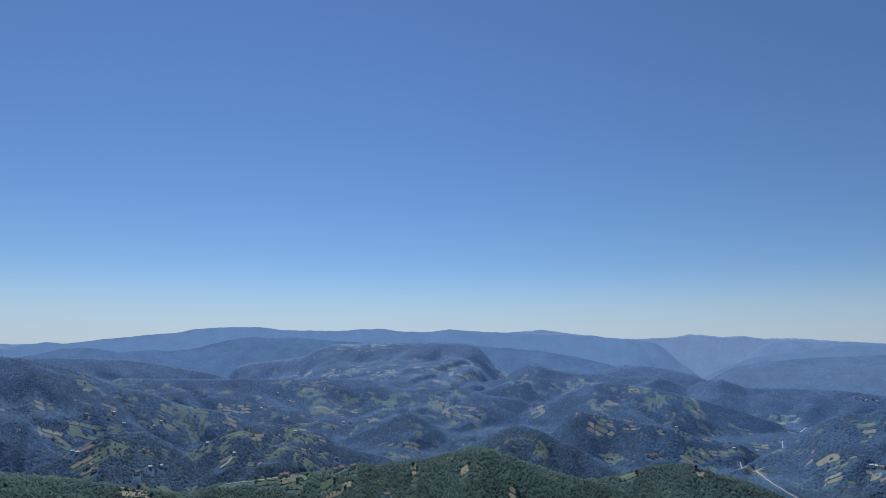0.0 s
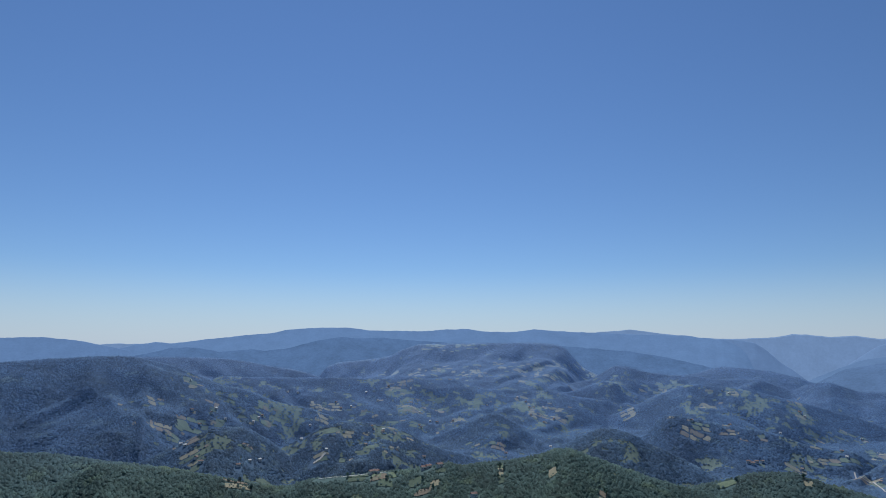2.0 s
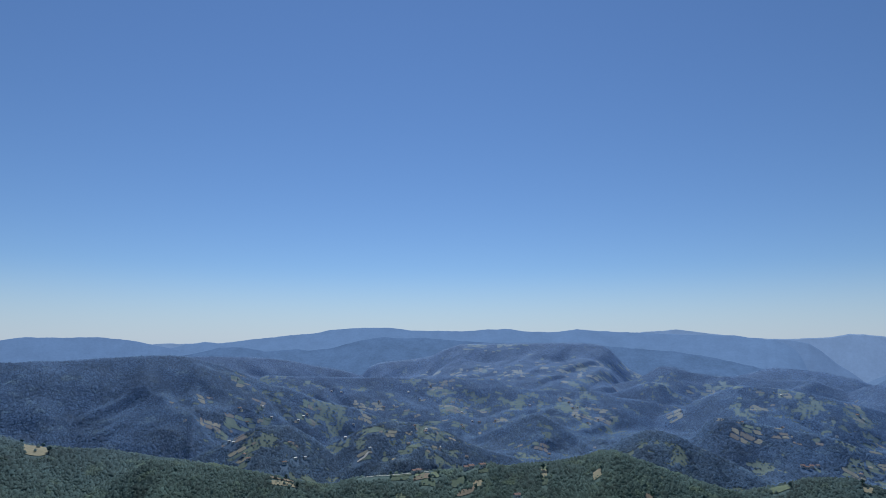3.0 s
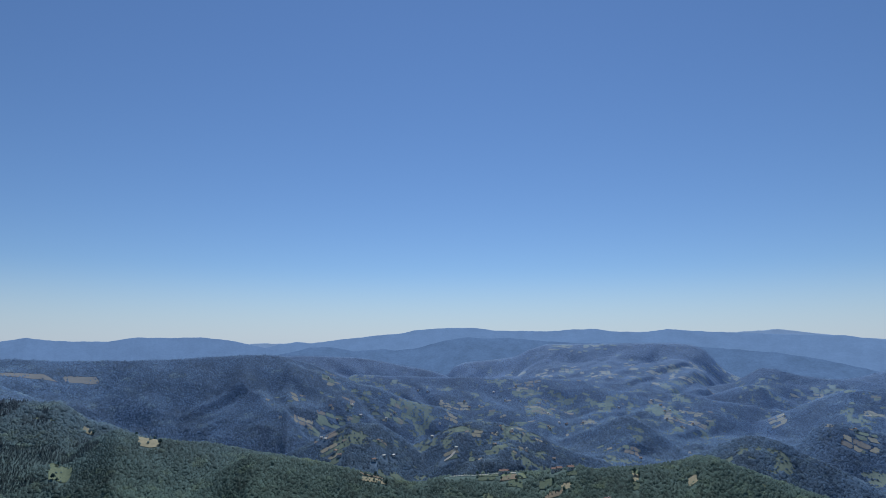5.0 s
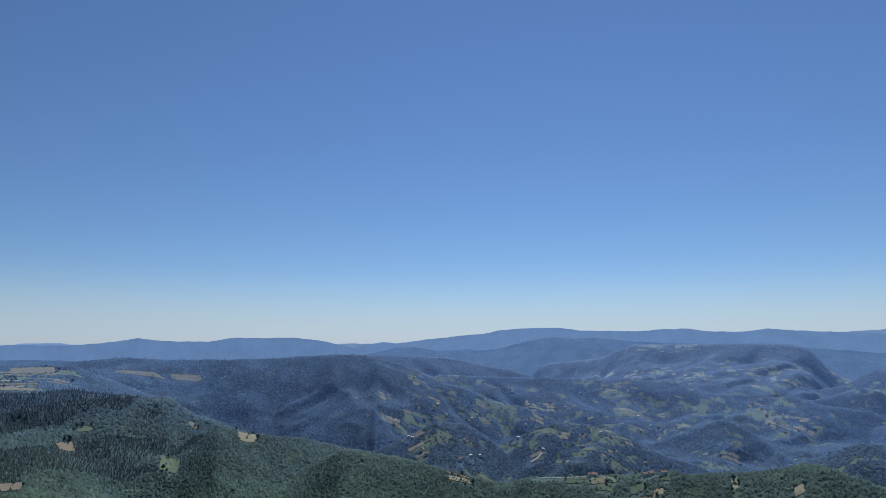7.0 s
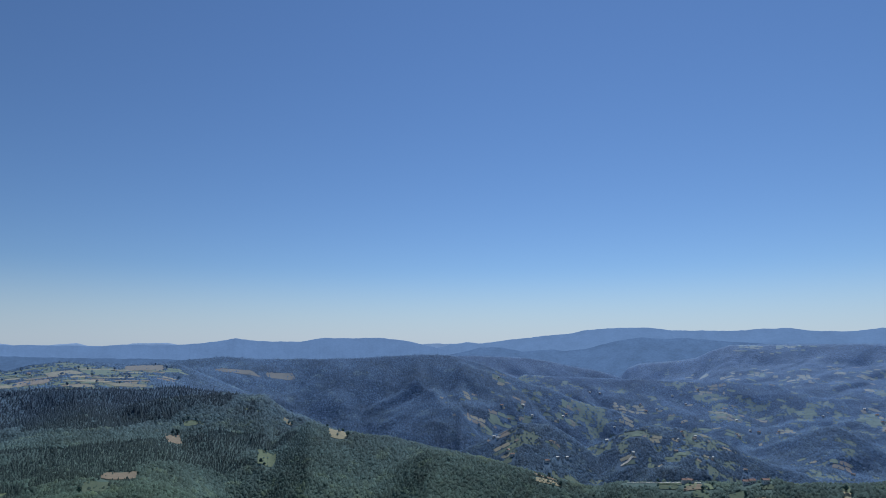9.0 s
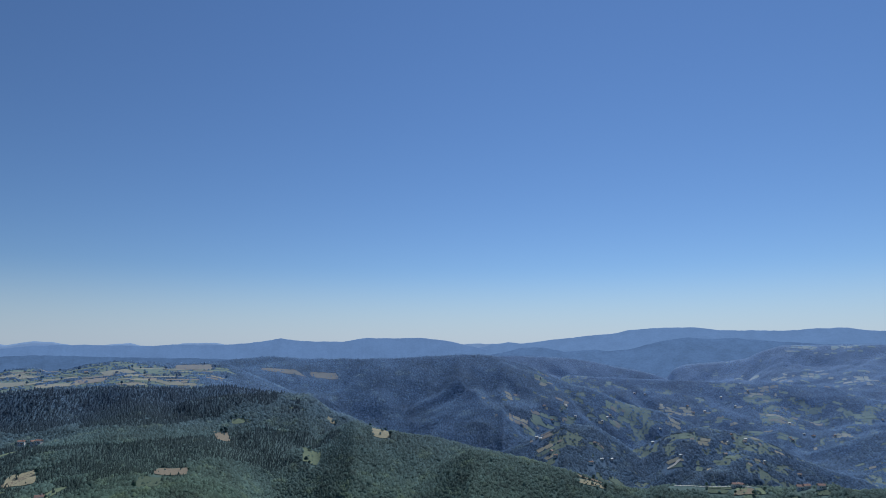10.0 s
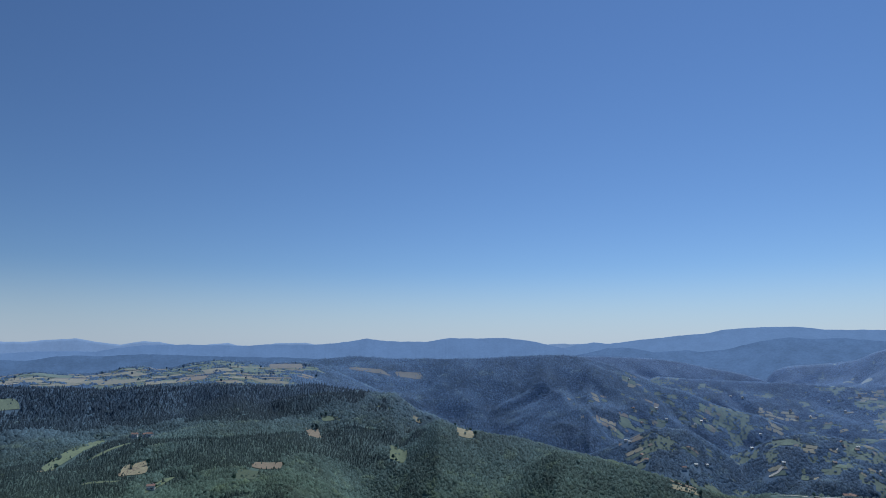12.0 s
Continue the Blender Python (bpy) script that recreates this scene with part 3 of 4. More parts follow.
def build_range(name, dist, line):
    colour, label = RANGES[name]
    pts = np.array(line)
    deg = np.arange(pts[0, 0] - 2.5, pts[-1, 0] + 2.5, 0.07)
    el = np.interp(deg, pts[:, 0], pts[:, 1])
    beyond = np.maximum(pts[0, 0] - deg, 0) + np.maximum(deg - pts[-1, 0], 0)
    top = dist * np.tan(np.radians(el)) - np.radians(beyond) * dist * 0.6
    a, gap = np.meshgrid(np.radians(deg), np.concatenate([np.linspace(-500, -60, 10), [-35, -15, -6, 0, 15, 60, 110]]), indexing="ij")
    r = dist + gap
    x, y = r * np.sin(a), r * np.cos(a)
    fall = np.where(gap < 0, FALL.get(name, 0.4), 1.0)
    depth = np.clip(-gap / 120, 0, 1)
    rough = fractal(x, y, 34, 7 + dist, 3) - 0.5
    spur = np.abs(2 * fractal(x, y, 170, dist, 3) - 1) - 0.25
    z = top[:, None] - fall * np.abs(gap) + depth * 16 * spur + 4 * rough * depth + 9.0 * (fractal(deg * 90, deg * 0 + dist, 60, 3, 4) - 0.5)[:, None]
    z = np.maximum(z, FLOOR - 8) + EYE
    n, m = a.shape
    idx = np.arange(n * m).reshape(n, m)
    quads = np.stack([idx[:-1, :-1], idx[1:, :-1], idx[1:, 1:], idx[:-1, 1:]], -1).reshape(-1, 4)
    ob = mesh_object("mountain_range", np.stack([x, y, z], -1).reshape(-1, 3), quads.ravel(), 4, [range_material("hazed_mountain", colour, 0.10 if dist < 4300 else 0.05)], None, True)
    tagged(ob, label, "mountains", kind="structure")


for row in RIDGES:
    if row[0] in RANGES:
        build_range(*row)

# ---- fields ----
FIELDS_BARE = [(-27.92, -5.58, 0.64, 0.41), (-31.04, -7.69, 0.90, 0.21), (-29.34, -8.36, 0.64, 0.26), (-12.37, -4.51, 0.72, 0.26), (-11.17, -3.93, 0.82, 0.26), (-12.11, -4.51, 0.64, 0.21), (-8.45, -5.64, 0.72, 0.21), (-0.89, -5.34, 0.51, 0.15), (2.73, -7.01, 0.64, 0.21), (-9.47, -13.24, 0.77, 0.26), (6.21, -13.28, 0.46, 0.56), (-53.06, -2.79, 1.92, 0.15), (-49.31, -3.26, 1.28, 0.26), (-57.78, -8.13, 0.64, 0.36), (-60.33, -2.38, 1.54, 0.26), (-61.52, -10.68, 1.41, 0.28), (-68.01, -3.33, 1.54, 0.18)]
FIELDS_GRASS = [(-29.33, -7.13, 1.41, 0.56), (-30.83, -8.07, 0.64, 0.31), (-29.05, -10.44, 0.51, 0.46), (-24.12, -6.89, 1.03, 0.21), (-23.67, -5.73, 0.56, 0.33), (-22.22, -7.12, 0.64, 0.21), (-24.80, -9.16, 0.46, 0.31), (-17.80, -8.00, 0.51, 0.26), (-16.34, -10.34, 0.77, 0.41), (-18.59, -10.21, 0.72, 0.41), (-12.95, -8.46, 0.90, 0.26), (-12.63, -7.50, 0.72, 0.26), (-14.31, -9.54, 0.56, 0.31), (-23.39, -11.98, 0.77, 0.26), (-13.06, -11.93, 1.41, 0.26), (-11.03, -4.65, 0.51, 0.38), (-10.50, -6.20, 1.28, 0.26), (-10.10, -7.62, 0.77, 0.26), (-4.87, -5.68, 0.77, 0.21), (-13.05, -8.46, 0.90, 0.23)] \
    + [(-2.86, -9.37, 0.72, 0.36), (-0.13, -5.94, 1.67, 0.36), (1.11, -7.62, 0.46, 0.18), (-13.17, -11.82, 1.15, 0.31), (-2.59, -11.55, 0.36, 1.03), (14.39, -7.15, 0.90, 0.31), (16.33, -7.54, 0.77, 0.26), (16.05, -11.45, 0.72, 0.21), (25.10, -7.33, 1.03, 0.23), (23.44, -9.26, 0.90, 0.26), (24.80, -8.95, 0.77, 0.21), (26.44, -8.31, 0.77, 0.31), (25.71, -10.34, 1.03, 0.36), (28.72, -6.27, 0.64, 0.36), (31.69, -9.54, 0.90, 0.15), (34.32, -9.78, 0.77, 0.26), (33.78, -6.34, 0.64, 0.15), (27.57, -6.19, 0.36, 0.26), (-50.23, -10.23, 0.87, 0.62), (-56.53, -6.97, 0.56, 0.21)] \
    + [(-80.89, -4.89, 0.82, 0.41), (-78.00, -2.88, 1.80, 0.15), (-63.59, -2.65, 1.28, 0.23)]
FIELDS_HAY = [(-31.80, -7.19, 1.15, 0.38), (-32.60, -5.01, 0.38, 0.31), (-31.76, -5.47, 0.31, 0.21), (-29.48, -3.85, 0.36, 0.31), (-18.63, -7.00, 0.82, 0.31), (-18.35, -5.94, 1.54, 0.36), (-16.20, -8.34, 0.51, 0.31), (-13.83, -6.94, 0.38, 0.31), (-6.33, -7.22, 0.77, 0.21), (2.11, -6.18, 1.03, 0.21), (1.11, -6.66, 1.28, 0.26), (8.54, -6.35, 0.67, 0.46), (11.50, -4.40, 0.46, 0.21), (10.06, -3.87, 0.31, 0.15), (1.96, -11.44, 0.46, 0.36), (13.89, -7.97, 1.41, 0.46), (16.93, -4.41, 0.64, 0.18), (15.03, -5.51, 0.77, 0.15), (21.74, -5.86, 0.46, 0.26), (21.46, -5.08, 0.64, 0.21)] \
    + [(21.08, -10.06, 0.82, 0.31), (21.88, -10.90, 0.36, 0.21), (31.35, -10.40, 0.72, 0.31), (30.91, -9.16, 0.56, 0.23), (31.56, -8.91, 0.46, 0.21), (33.90, -6.93, 0.56, 0.26), (-44.21, -8.11, 0.92, 0.38), (-48.55, -7.17, 0.46, 0.21), (-71.95, -10.24, 1.08, 0.46), (-77.06, -3.23, 1.54, 0.13), (-73.60, -3.45, 1.54, 0.18), (-70.13, -3.59, 1.54, 0.13), (-66.07, -2.65, 1.28, 0.18), (-64.68, -3.68, 1.03, 0.10), (-61.46, -3.74, 1.54, 0.13), (-72.23, -2.93, 0.77, 0.10), (-79.40, -3.25, 0.77, 0.10)]
# Meadows that run slantwise up the near slope: what grows there, the bearings and height angles of both ends, and the width.
SLANTED = [("grass", (-78.27, -9.8), (-74.53, -7.95), 26), ("grass", (-75.02, -9.29), (-72.02, -8.25), 9), ("bare", (-72.99, -10.73), (-71.33, -9.98), 16), ("grass", (-75.46, -11.06), (-72.96, -11.11), 9), ("grass", (-71.27, -12.1), (-69.24, -11.14), 13), ("hay", (-78.8, -9.82), (-77.54, -9.83), 10)]
FIELDS_CROP = [(-29.51, -9.69, 0.77, 0.41), (-28.58, -9.68, 0.56, 0.41), (-25.61, -11.98, 1.15, 0.31), (-15.37, -11.92, 1.03, 0.31), (-7.70, -6.30, 0.56, 0.36), (-12.91, -12.44, 0.77, 0.31), (-10.21, -12.38, 0.64, 0.36), (-8.19, -11.96, 0.56, 0.77), (-63.19, -11.50, 1.15, 0.46)]
FIELDS_UPLAND = [(-5.69, -0.53, 1.03, 0.13), (-8.44, -0.53, 1.03, 0.15), (-2.66, -2.27, 0.64, 0.18), (-5.16, -3.01, 1.03, 0.26), (-8.14, -2.87, 0.77, 0.23), (-10.35, -2.97, 0.77, 0.21), (0.87, -2.65, 0.51, 0.21), (2.89, -2.52, 0.46, 0.15), (1.88, -3.26, 0.64, 0.15), (-0.39, -3.02, 0.36, 0.15), (4.65, -2.39, 0.51, 0.13), (5.64, -3.13, 0.36, 0.21)]

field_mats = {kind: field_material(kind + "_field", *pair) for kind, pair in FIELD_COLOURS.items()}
field_areas = []


FIELD_LABELS = {
    "hay": "pale dry mown hay meadow among trees on the hillside",
    "grass": "green grass meadow among trees on the hillside",
    "crop": "dark green crop field on the hillside",
    "bare": "bare brown ploughed field on the hillside",
}


def field_at(az, el, ha, he):
    """The middle of a field seen on that bearing and height angle, and its half length and half width on the slope."""
    r = on_ground(az, el)
    if r is None:
        return None
    a = radians(az)
    rise = float(height(a, r + 20)[0] - height(a, r - 20)[0]) / 40
    slant = max(math.atan(rise) - radians(el), radians(9))
    return r, r * radians(ha), min(max(r * radians(he) / math.sin(slant), 5.0), 65.0)


def build_field(rng, kind, x, y, half_l, half_w, turn):
    """A parcel with slightly crooked sides that lies on the slope."""
    n = 9
    skew, taper, wave = rng.uniform(-0.25, 0.25), rng.uniform(-0.22, 0.22), rng.uniform(0, 6)
    u, v = np.meshgrid(np.linspace(-1, 1, n), np.linspace(-1, 1, n), indexing="ij")
    round_off = 1 - 0.07 * (u * v) ** 2
    a = half_l * round_off * (u * (1 + taper * v) + skew * v + 0.05 * np.sin(3 * v + wave))
    b = half_w * round_off * (v * (1 - 0.5 * taper * u) + 0.10 * np.sin(2.4 * u + wave))
    px, py = (x + a * math.cos(turn) - b * math.sin(turn)).ravel(), (y + a * math.sin(turn) + b * math.cos(turn)).ravel()
    verts = np.stack([px, py, height(np.arctan2(px, py), np.hypot(px, py)) + 0.9], -1)
    idx = np.arange(n * n).reshape(n, n)
    quads = np.stack([idx[:-1, :-1], idx[1:, :-1], idx[1:, 1:], idx[:-1, 1:]], -1).reshape(-1, 4)
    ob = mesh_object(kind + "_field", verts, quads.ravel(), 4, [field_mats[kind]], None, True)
    tagged(ob, FIELD_LABELS[kind], "field", "fields on the hills")
    field_areas.append((x, y, half_l, half_w, turn, skew))


def in_field(pa, pr):
    inside = np.zeros(len(pa), bool)
    x, y = pr * np.sin(pa), pr * np.cos(pa)
    ragged = 2.5 - 5.0 * fractal(x, y, 20, 17, 3)
    for fx, fy, half_l, half_w, turn, skew in field_areas:
        dx, dy = x - fx, y - fy
        close = np.nonzero(np.abs(dx) + np.abs(dy) < 1.6 * (half_l + half_w) + 12)[0]
        a, b = dx[close] * math.cos(turn) + dy[close] * math.sin(turn), dy[close] * math.cos(turn) - dx[close] * math.sin(turn)
        a = a - skew * half_l * b / half_w
        inside[close] |= (np.abs(a) < half_l + ragged[close]) & (b < half_w + ragged[close]) & (b > -half_w - 9 + ragged[close])
    return inside


def lay_parcels(rng, kind, az, el, ha, he, mixed):
    """One field, or several parcels side by side with hedges between."""
    found = field_at(az, el, ha, he)
    if found is None:
        return
    r, half_l, half_w = found
    a = radians(az)
    turn = -a + radians(rng.uniform(-16, 16))
    across = min(6, max(1, round(half_l / 13))) if mixed else 1
    rows = min(3, max(1, round(half_w / 10))) if mixed else 1
    many = across * rows > 1
    for row in range(rows):
        edges = np.cumsum([0] + [rng.uniform(0.5, 1.5) for _ in range(across)])
        edges = (edges / edges[-1] * 2 - 1) * half_l * rng.uniform(0.85, 1.1)
        for k in range(across):
            if many and rng.random() < 0.2:
                continue
            mid, half = (edges[k] + edges[k + 1]) / 2, (edges[k + 1] - edges[k]) / 2 - (1.2 if many else 0)
            deep = half_w / rows * (rng.uniform(0.7, 1.0) if many else 1.0)
            off = half_w * (2 * row + 1 - rows) / rows + rng.uniform(-0.2, 0.2) * deep * many
            look_of = kind if rng.random() < 0.55 or not many else rng.choice(("grass", "crop", "hay", "bare"))
            x = r * math.sin(a) + mid * math.cos(turn) - off * math.sin(turn)
            y = r * math.cos(a) + mid * math.sin(turn) + off * math.cos(turn)
            build_field(rng, look_of, x, y, max(half, 3.0), deep, turn)


def place_fields():
    rng = random.Random(4)
    sighted = [(kind, row) for kind, rows in (("bare", FIELDS_BARE), ("grass", FIELDS_GRASS), ("hay", FIELDS_HAY), ("crop", FIELDS_CROP), ("hay", FIELDS_UPLAND)) for row in rows]
    for kind, (az, el, ha, he) in sighted:
        lay_parcels(rng, kind, az, el, ha * 0.9, he * 0.9, az > -36)
    for kind, (a0, e0), (a1, e1), width in SLANTED:
        r0, r1 = on_ground(a0, e0), on_ground(a1, e1)
        p, q = [Vector((r * math.sin(radians(a)), r * math.cos(radians(a)))) for r, a in ((r0, a0), (r1, a1))]
        build_field(rng, kind, *((p + q) / 2), (q - p).length / 2, width / 2, math.atan2(q.y - p.y, q.x - p.x))
    # Small parcels lie scattered round the larger ones.
    spots = []
    for kind, (az, el, ha, he) in sighted:
        if az > -33 and el > -9.6:
            spots += [(az + rng.gauss(0, 1.5), el + rng.gauss(0, 0.38), rng.uniform(0.10, 0.36), rng.uniform(0.03, 0.09)) for _ in range(9 if el > -3.6 and -13 < az < 9 else 4)]
    spots += [(rng.uniform(-83, -58), rng.uniform(-3.6, -2.4), rng.uniform(0.4, 1.5), rng.uniform(0.03, 0.07)) for _ in range(110)]
    for az, el, ha, he in spots:
        r = on_ground(az, el)
        if r is None or not 1350 < r < 3700 or in_field(np.array([radians(az)]), np.array([r]))[0]:
            continue
        lay_parcels(rng, rng.choice(["hay", "hay", "hay", "bare", "bare", "grass"] if az < -50 else ["grass", "grass", "hay", "hay", "crop", "bare"]), az, el, ha, he, False)


place_fields()

# ---- roads ----
ROADS = {
    "dirt_track": (2.6, [(-18.73, -11.84), (-17.40, -11.82), (-16.62, -11.68), (-16.17, -11.77), (-14.69, -11.67), (-12.84, -11.61)]),
    "valley_road": (3.2, [(29.03, -12.21), (28.68, -11.96), (27.58, -11.38), (26.75, -10.90), (26.45, -10.60), (26.11, -10.31), (25.32, -10.12), (24.98, -9.78)]),
    "river_bend": (3.6, [(28.03, -8.46), (28.12, -7.92)]),
    "river_reach": (3.6, [(29.41, -7.16), (29.91, -6.76)]),
    "upper_reach": (4.0, [(29.05, -6.46), (29.45, -6.08)]),
    "plateau_track": (9.0, [(-82.4, -3.45), (-81.44, -3.41), (-80.51, -3.41)]),
    "hill_track": (6.0, [(-19.22, -10.72), (-18.6, -10.3), (-18.16, -9.85)]),
}
road_mat = plain("pale_gravel", (0.46, 0.45, 0.41), 0.95, 0.3)


def build_road(name, width, line):
    """A strip of pale gravel that lies on the land along the line."""
    pts = []
    for az, el in line:
        r = near_ground(az, el)
        pts.append((r * math.sin(radians(az)), r * math.cos(radians(az))))
    pts = np.array(pts)
    steps = np.linspace(0, len(pts) - 1, 14 * len(pts))
    x = np.interp(steps, np.arange(len(pts)), pts[:, 0])
    y = np.interp(steps, np.arange(len(pts)), pts[:, 1])
    dx, dy = np.gradient(x), np.gradient(y)
    size = np.hypot(dx, dy)
    rows = []
    for side in (-0.5, 0.0, 0.5):
        px, py = x - dy / size * side * width, y + dx / size * side * width
        az, r = np.arctan2(px, py), np.hypot(px, py)
        rows.append(np.stack([px, py, height(az, r) + 1.6], -1))
        road_spots.extend(zip(az, r))
    verts = np.stack(rows, 1).reshape(-1, 3)
    idx = np.arange(len(verts)).reshape(-1, 3)
    quads = np.concatenate([np.stack([idx[:-1, k], idx[1:, k], idx[1:, k + 1], idx[:-1, k + 1]], -1) for k in (0, 1)])
    ob = mesh_object("road", verts, quads.ravel(), 4, [road_mat])
    tagged(ob, "narrow pale gravel road on the hillside", "road", kind="structure")


road_spots = []
for name, (width, line) in ROADS.items():
    build_road(name, width, line)


def near_road(pa, pr):
    close = np.zeros(len(pa), bool)
    x, y = pr * np.sin(pa), pr * np.cos(pa)
    for az, r in road_spots[::2]:
        close |= (np.abs(x - r * math.sin(az)) < 9) & (np.abs(y - r * math.cos(az)) < 14)
    return close


# ---- woods ----
# Bearings and height angles of the farmhouses; the trees leave room round each, most towards the camera.
HOUSES = [(-23.72, -6.65), (-20.31, -8.70), (-28.54, -10.19), (-30.15, -8.67), (-29.82, -8.78), (-25.51, -10.63), (-24.58, -10.33), (-23.77, -10.31), (-19.60, -7.58), (-20.74, -4.77), (-21.61, -4.67), (-14.73, -4.81), (-14.08, -11.38), (-13.67, -11.35), (-9.05, -11.20), (-8.04, -11.18), (-9.45, -11.30), (-8.90, -7.36), (-8.29, -7.47), (-2.11, -10.00), (1.85, -9.37), (-5.01, -13.59), (-3.75, -5.93), (-9.73, -7.86), (-9.43, -10.40), (17.81, -9.75), (18.14, -9.85), (18.42, -9.72), (18.82, -9.65), (20.25, -7.37), (28.03, -7.88), (27.54, -8.02), (29.86, -6.72), (33.87, -9.26), (34.20, -9.30), (34.53, -9.32), (33.25, -4.37), (33.59, -4.45), (33.93, -4.54), (34.28, -4.42), (34.60, -4.60), (-71.30, -7.87), (-71.00, -7.85), (-72.11, -7.82), (-70.64, -11.93), (-68.26, -2.73)]


def near_house(pa, pr):
    close = np.zeros(len(pa), bool)
    for az, el in HOUSES:
        r = near_ground(az, el) or 1500
        across, along = (pa - radians(az)) * r, pr - r
        close |= (np.abs(across) < 9) & (along > -24) & (along < 8)
    return close


horizon = np.maximum.accumulate((Z - EYE) / RR, axis=1)


def low_crown(rng):
    """The top of a crown among others far off."""
    vs = [[rng.uniform(-0.2, 0.2), rng.uniform(-0.2, 0.2), rng.uniform(0.85, 1.15)]]
    vs += [[rng.uniform(0.8, 1.2) * math.cos(1.257 * k), rng.uniform(0.8, 1.2) * math.sin(1.257 * k), rng.uniform(0.05, 0.3)] for k in range(5)]
    return np.array(vs), np.array([[0, 1 + k, 1 + (k + 1) % 5] for k in range(5)])


def crown(rng, sides):
    """A rounded, uneven crown one metre in radius, its foot at zero."""
    vs, fs = [[rng.uniform(-0.15, 0.15), rng.uniform(-0.15, 0.15), rng.uniform(0.95, 1.15)]], []
    for rad, z, turn in ((0.66, 0.78, 0.0), (1.0, 0.12, 0.5)):
        for k in range(sides):
            a = 6.283 * (k + turn) / sides
            q = rad * rng.uniform(0.5, 1.35)
            vs.append([q * math.cos(a), q * math.sin(a), z + rng.uniform(-0.24, 0.22)])
    for k in range(sides):
        n = (k + 1) % sides
        p, q, s, t = 1 + k, 1 + n, 1 + sides + k, 1 + sides + n
        fs += [[0, p, q], [p, s, q], [q, s, t]]
    return np.array(vs), np.array(fs)


def pine(rng):
    """A narrow conifer of three ragged tiers."""
    vs, fs = [], []
    for k, (rad, lo, hi) in enumerate(((0.86, 0.3, 1.5), (0.66, 0.9, 2.1), (0.42, 1.5, 2.7))):
        ring = [[rad * rng.uniform(0.7, 1.2) * math.cos(a * 1.257), rad * rng.uniform(0.7, 1.2) * math.sin(a * 1.257), lo + rng.uniform(-0.15, 0.15)] for a in range(5)]
        vs += ring + [[rng.uniform(-.05, .05), 0, hi]]
        fs += [[6 * k + a, 6 * k + (a + 1) % 5, 6 * k + 5] for a in range(5)]
    return np.array(vs), np.array(fs)


def scatter(rng, spacing, lo, hi, a0=-86.0, a1=40.0):
    """Uneven rows of standing places between two distances."""
    pa, pr = [], []
    r = lo
    while r < hi:
        n = int(radians(a1 - a0) * r / spacing)
        pa.append(radians(a0) + (np.arange(n) + rng.rand(n) * 0.9) * spacing / r)
        pr.append(r + rng.rand(n) * spacing * 0.9)
        r += spacing
    pa, pr = np.concatenate(pa), np.concatenate(pr)
    return pa, np.clip(pr, lo, hi)


def build_wood(name, label, templates, mat, pa, pr, radius, tall, rng, sink=0.1, lift=0.0, soften=0.0, follow=0.0):
    z = height(pa, pr)
    x, y = pr * np.sin(pa), pr * np.cos(pa)
    slope = land_normal(x, y)
    gx, gy = land_slope(x, y)
    allv, allf, alln, start = [], [], [], 0
    pick = rng.randint(0, len(templates), len(pa))
    for k, (v, f) in enumerate(templates):
        sel = np.nonzero(pick == k)[0]
        n = len(sel)
        if not n:
            continue
        grown = 0.7 + 0.6 * fractal(x[sel], y[sel], 38, 23, 2)
        rad = radius * rng.uniform(0.5, 1.25, n) * np.where(rng.rand(n) < 0.10, 1.5, 1.0) * grown
        hgt = rad * tall * rng.uniform(0.65, 1.6, n)
        turn = rng.uniform(0, 6.283, n)
        c, s = np.cos(turn)[:, None], np.sin(turn)[:, None]
        vx = (v[None, :, 0] * c - v[None, :, 1] * s) * rad[:, None] + x[sel][:, None]
        vy = (v[None, :, 0] * s + v[None, :, 1] * c) * rad[:, None] + y[sel][:, None]
        vz = (v[None, :, 2] - sink) * hgt[:, None] + z[sel][:, None] + lift * rng.uniform(0.3, 1.0, n)[:, None]
        vz += follow * (gx[sel][:, None] * (vx - x[sel][:, None]) + gy[sel][:, None] * (vy - y[sel][:, None]))
        allv.append(np.stack([vx, vy, vz], -1).reshape(-1, 3))
        allf.append((f[None] + (start + np.arange(n) * len(v))[:, None, None]).reshape(-1, 3))
        alln.append(np.repeat(slope[sel], len(v), 0))
        start += n * len(v)
    ob = mesh_object(name, np.concatenate(allv), np.concatenate(allf).ravel(), 3, [mat], None, True)
    # Bends the shading normals towards the land's, which softens the crowns' dark sides.
    if soften:
        lean = np.concatenate(alln)
        me = ob.data
        n = np.empty(len(me.vertices) * 3, np.float32)
        me.vertices.foreach_get("normal", n)
        n = n.reshape(-1, 3) * (1 - soften) + lean * soften
        n /= np.linalg.norm(n, axis=1)[:, None]
        me.normals_split_custom_set_from_vertices(n)
    return tagged(ob, label, "woodland", kind="stuff")


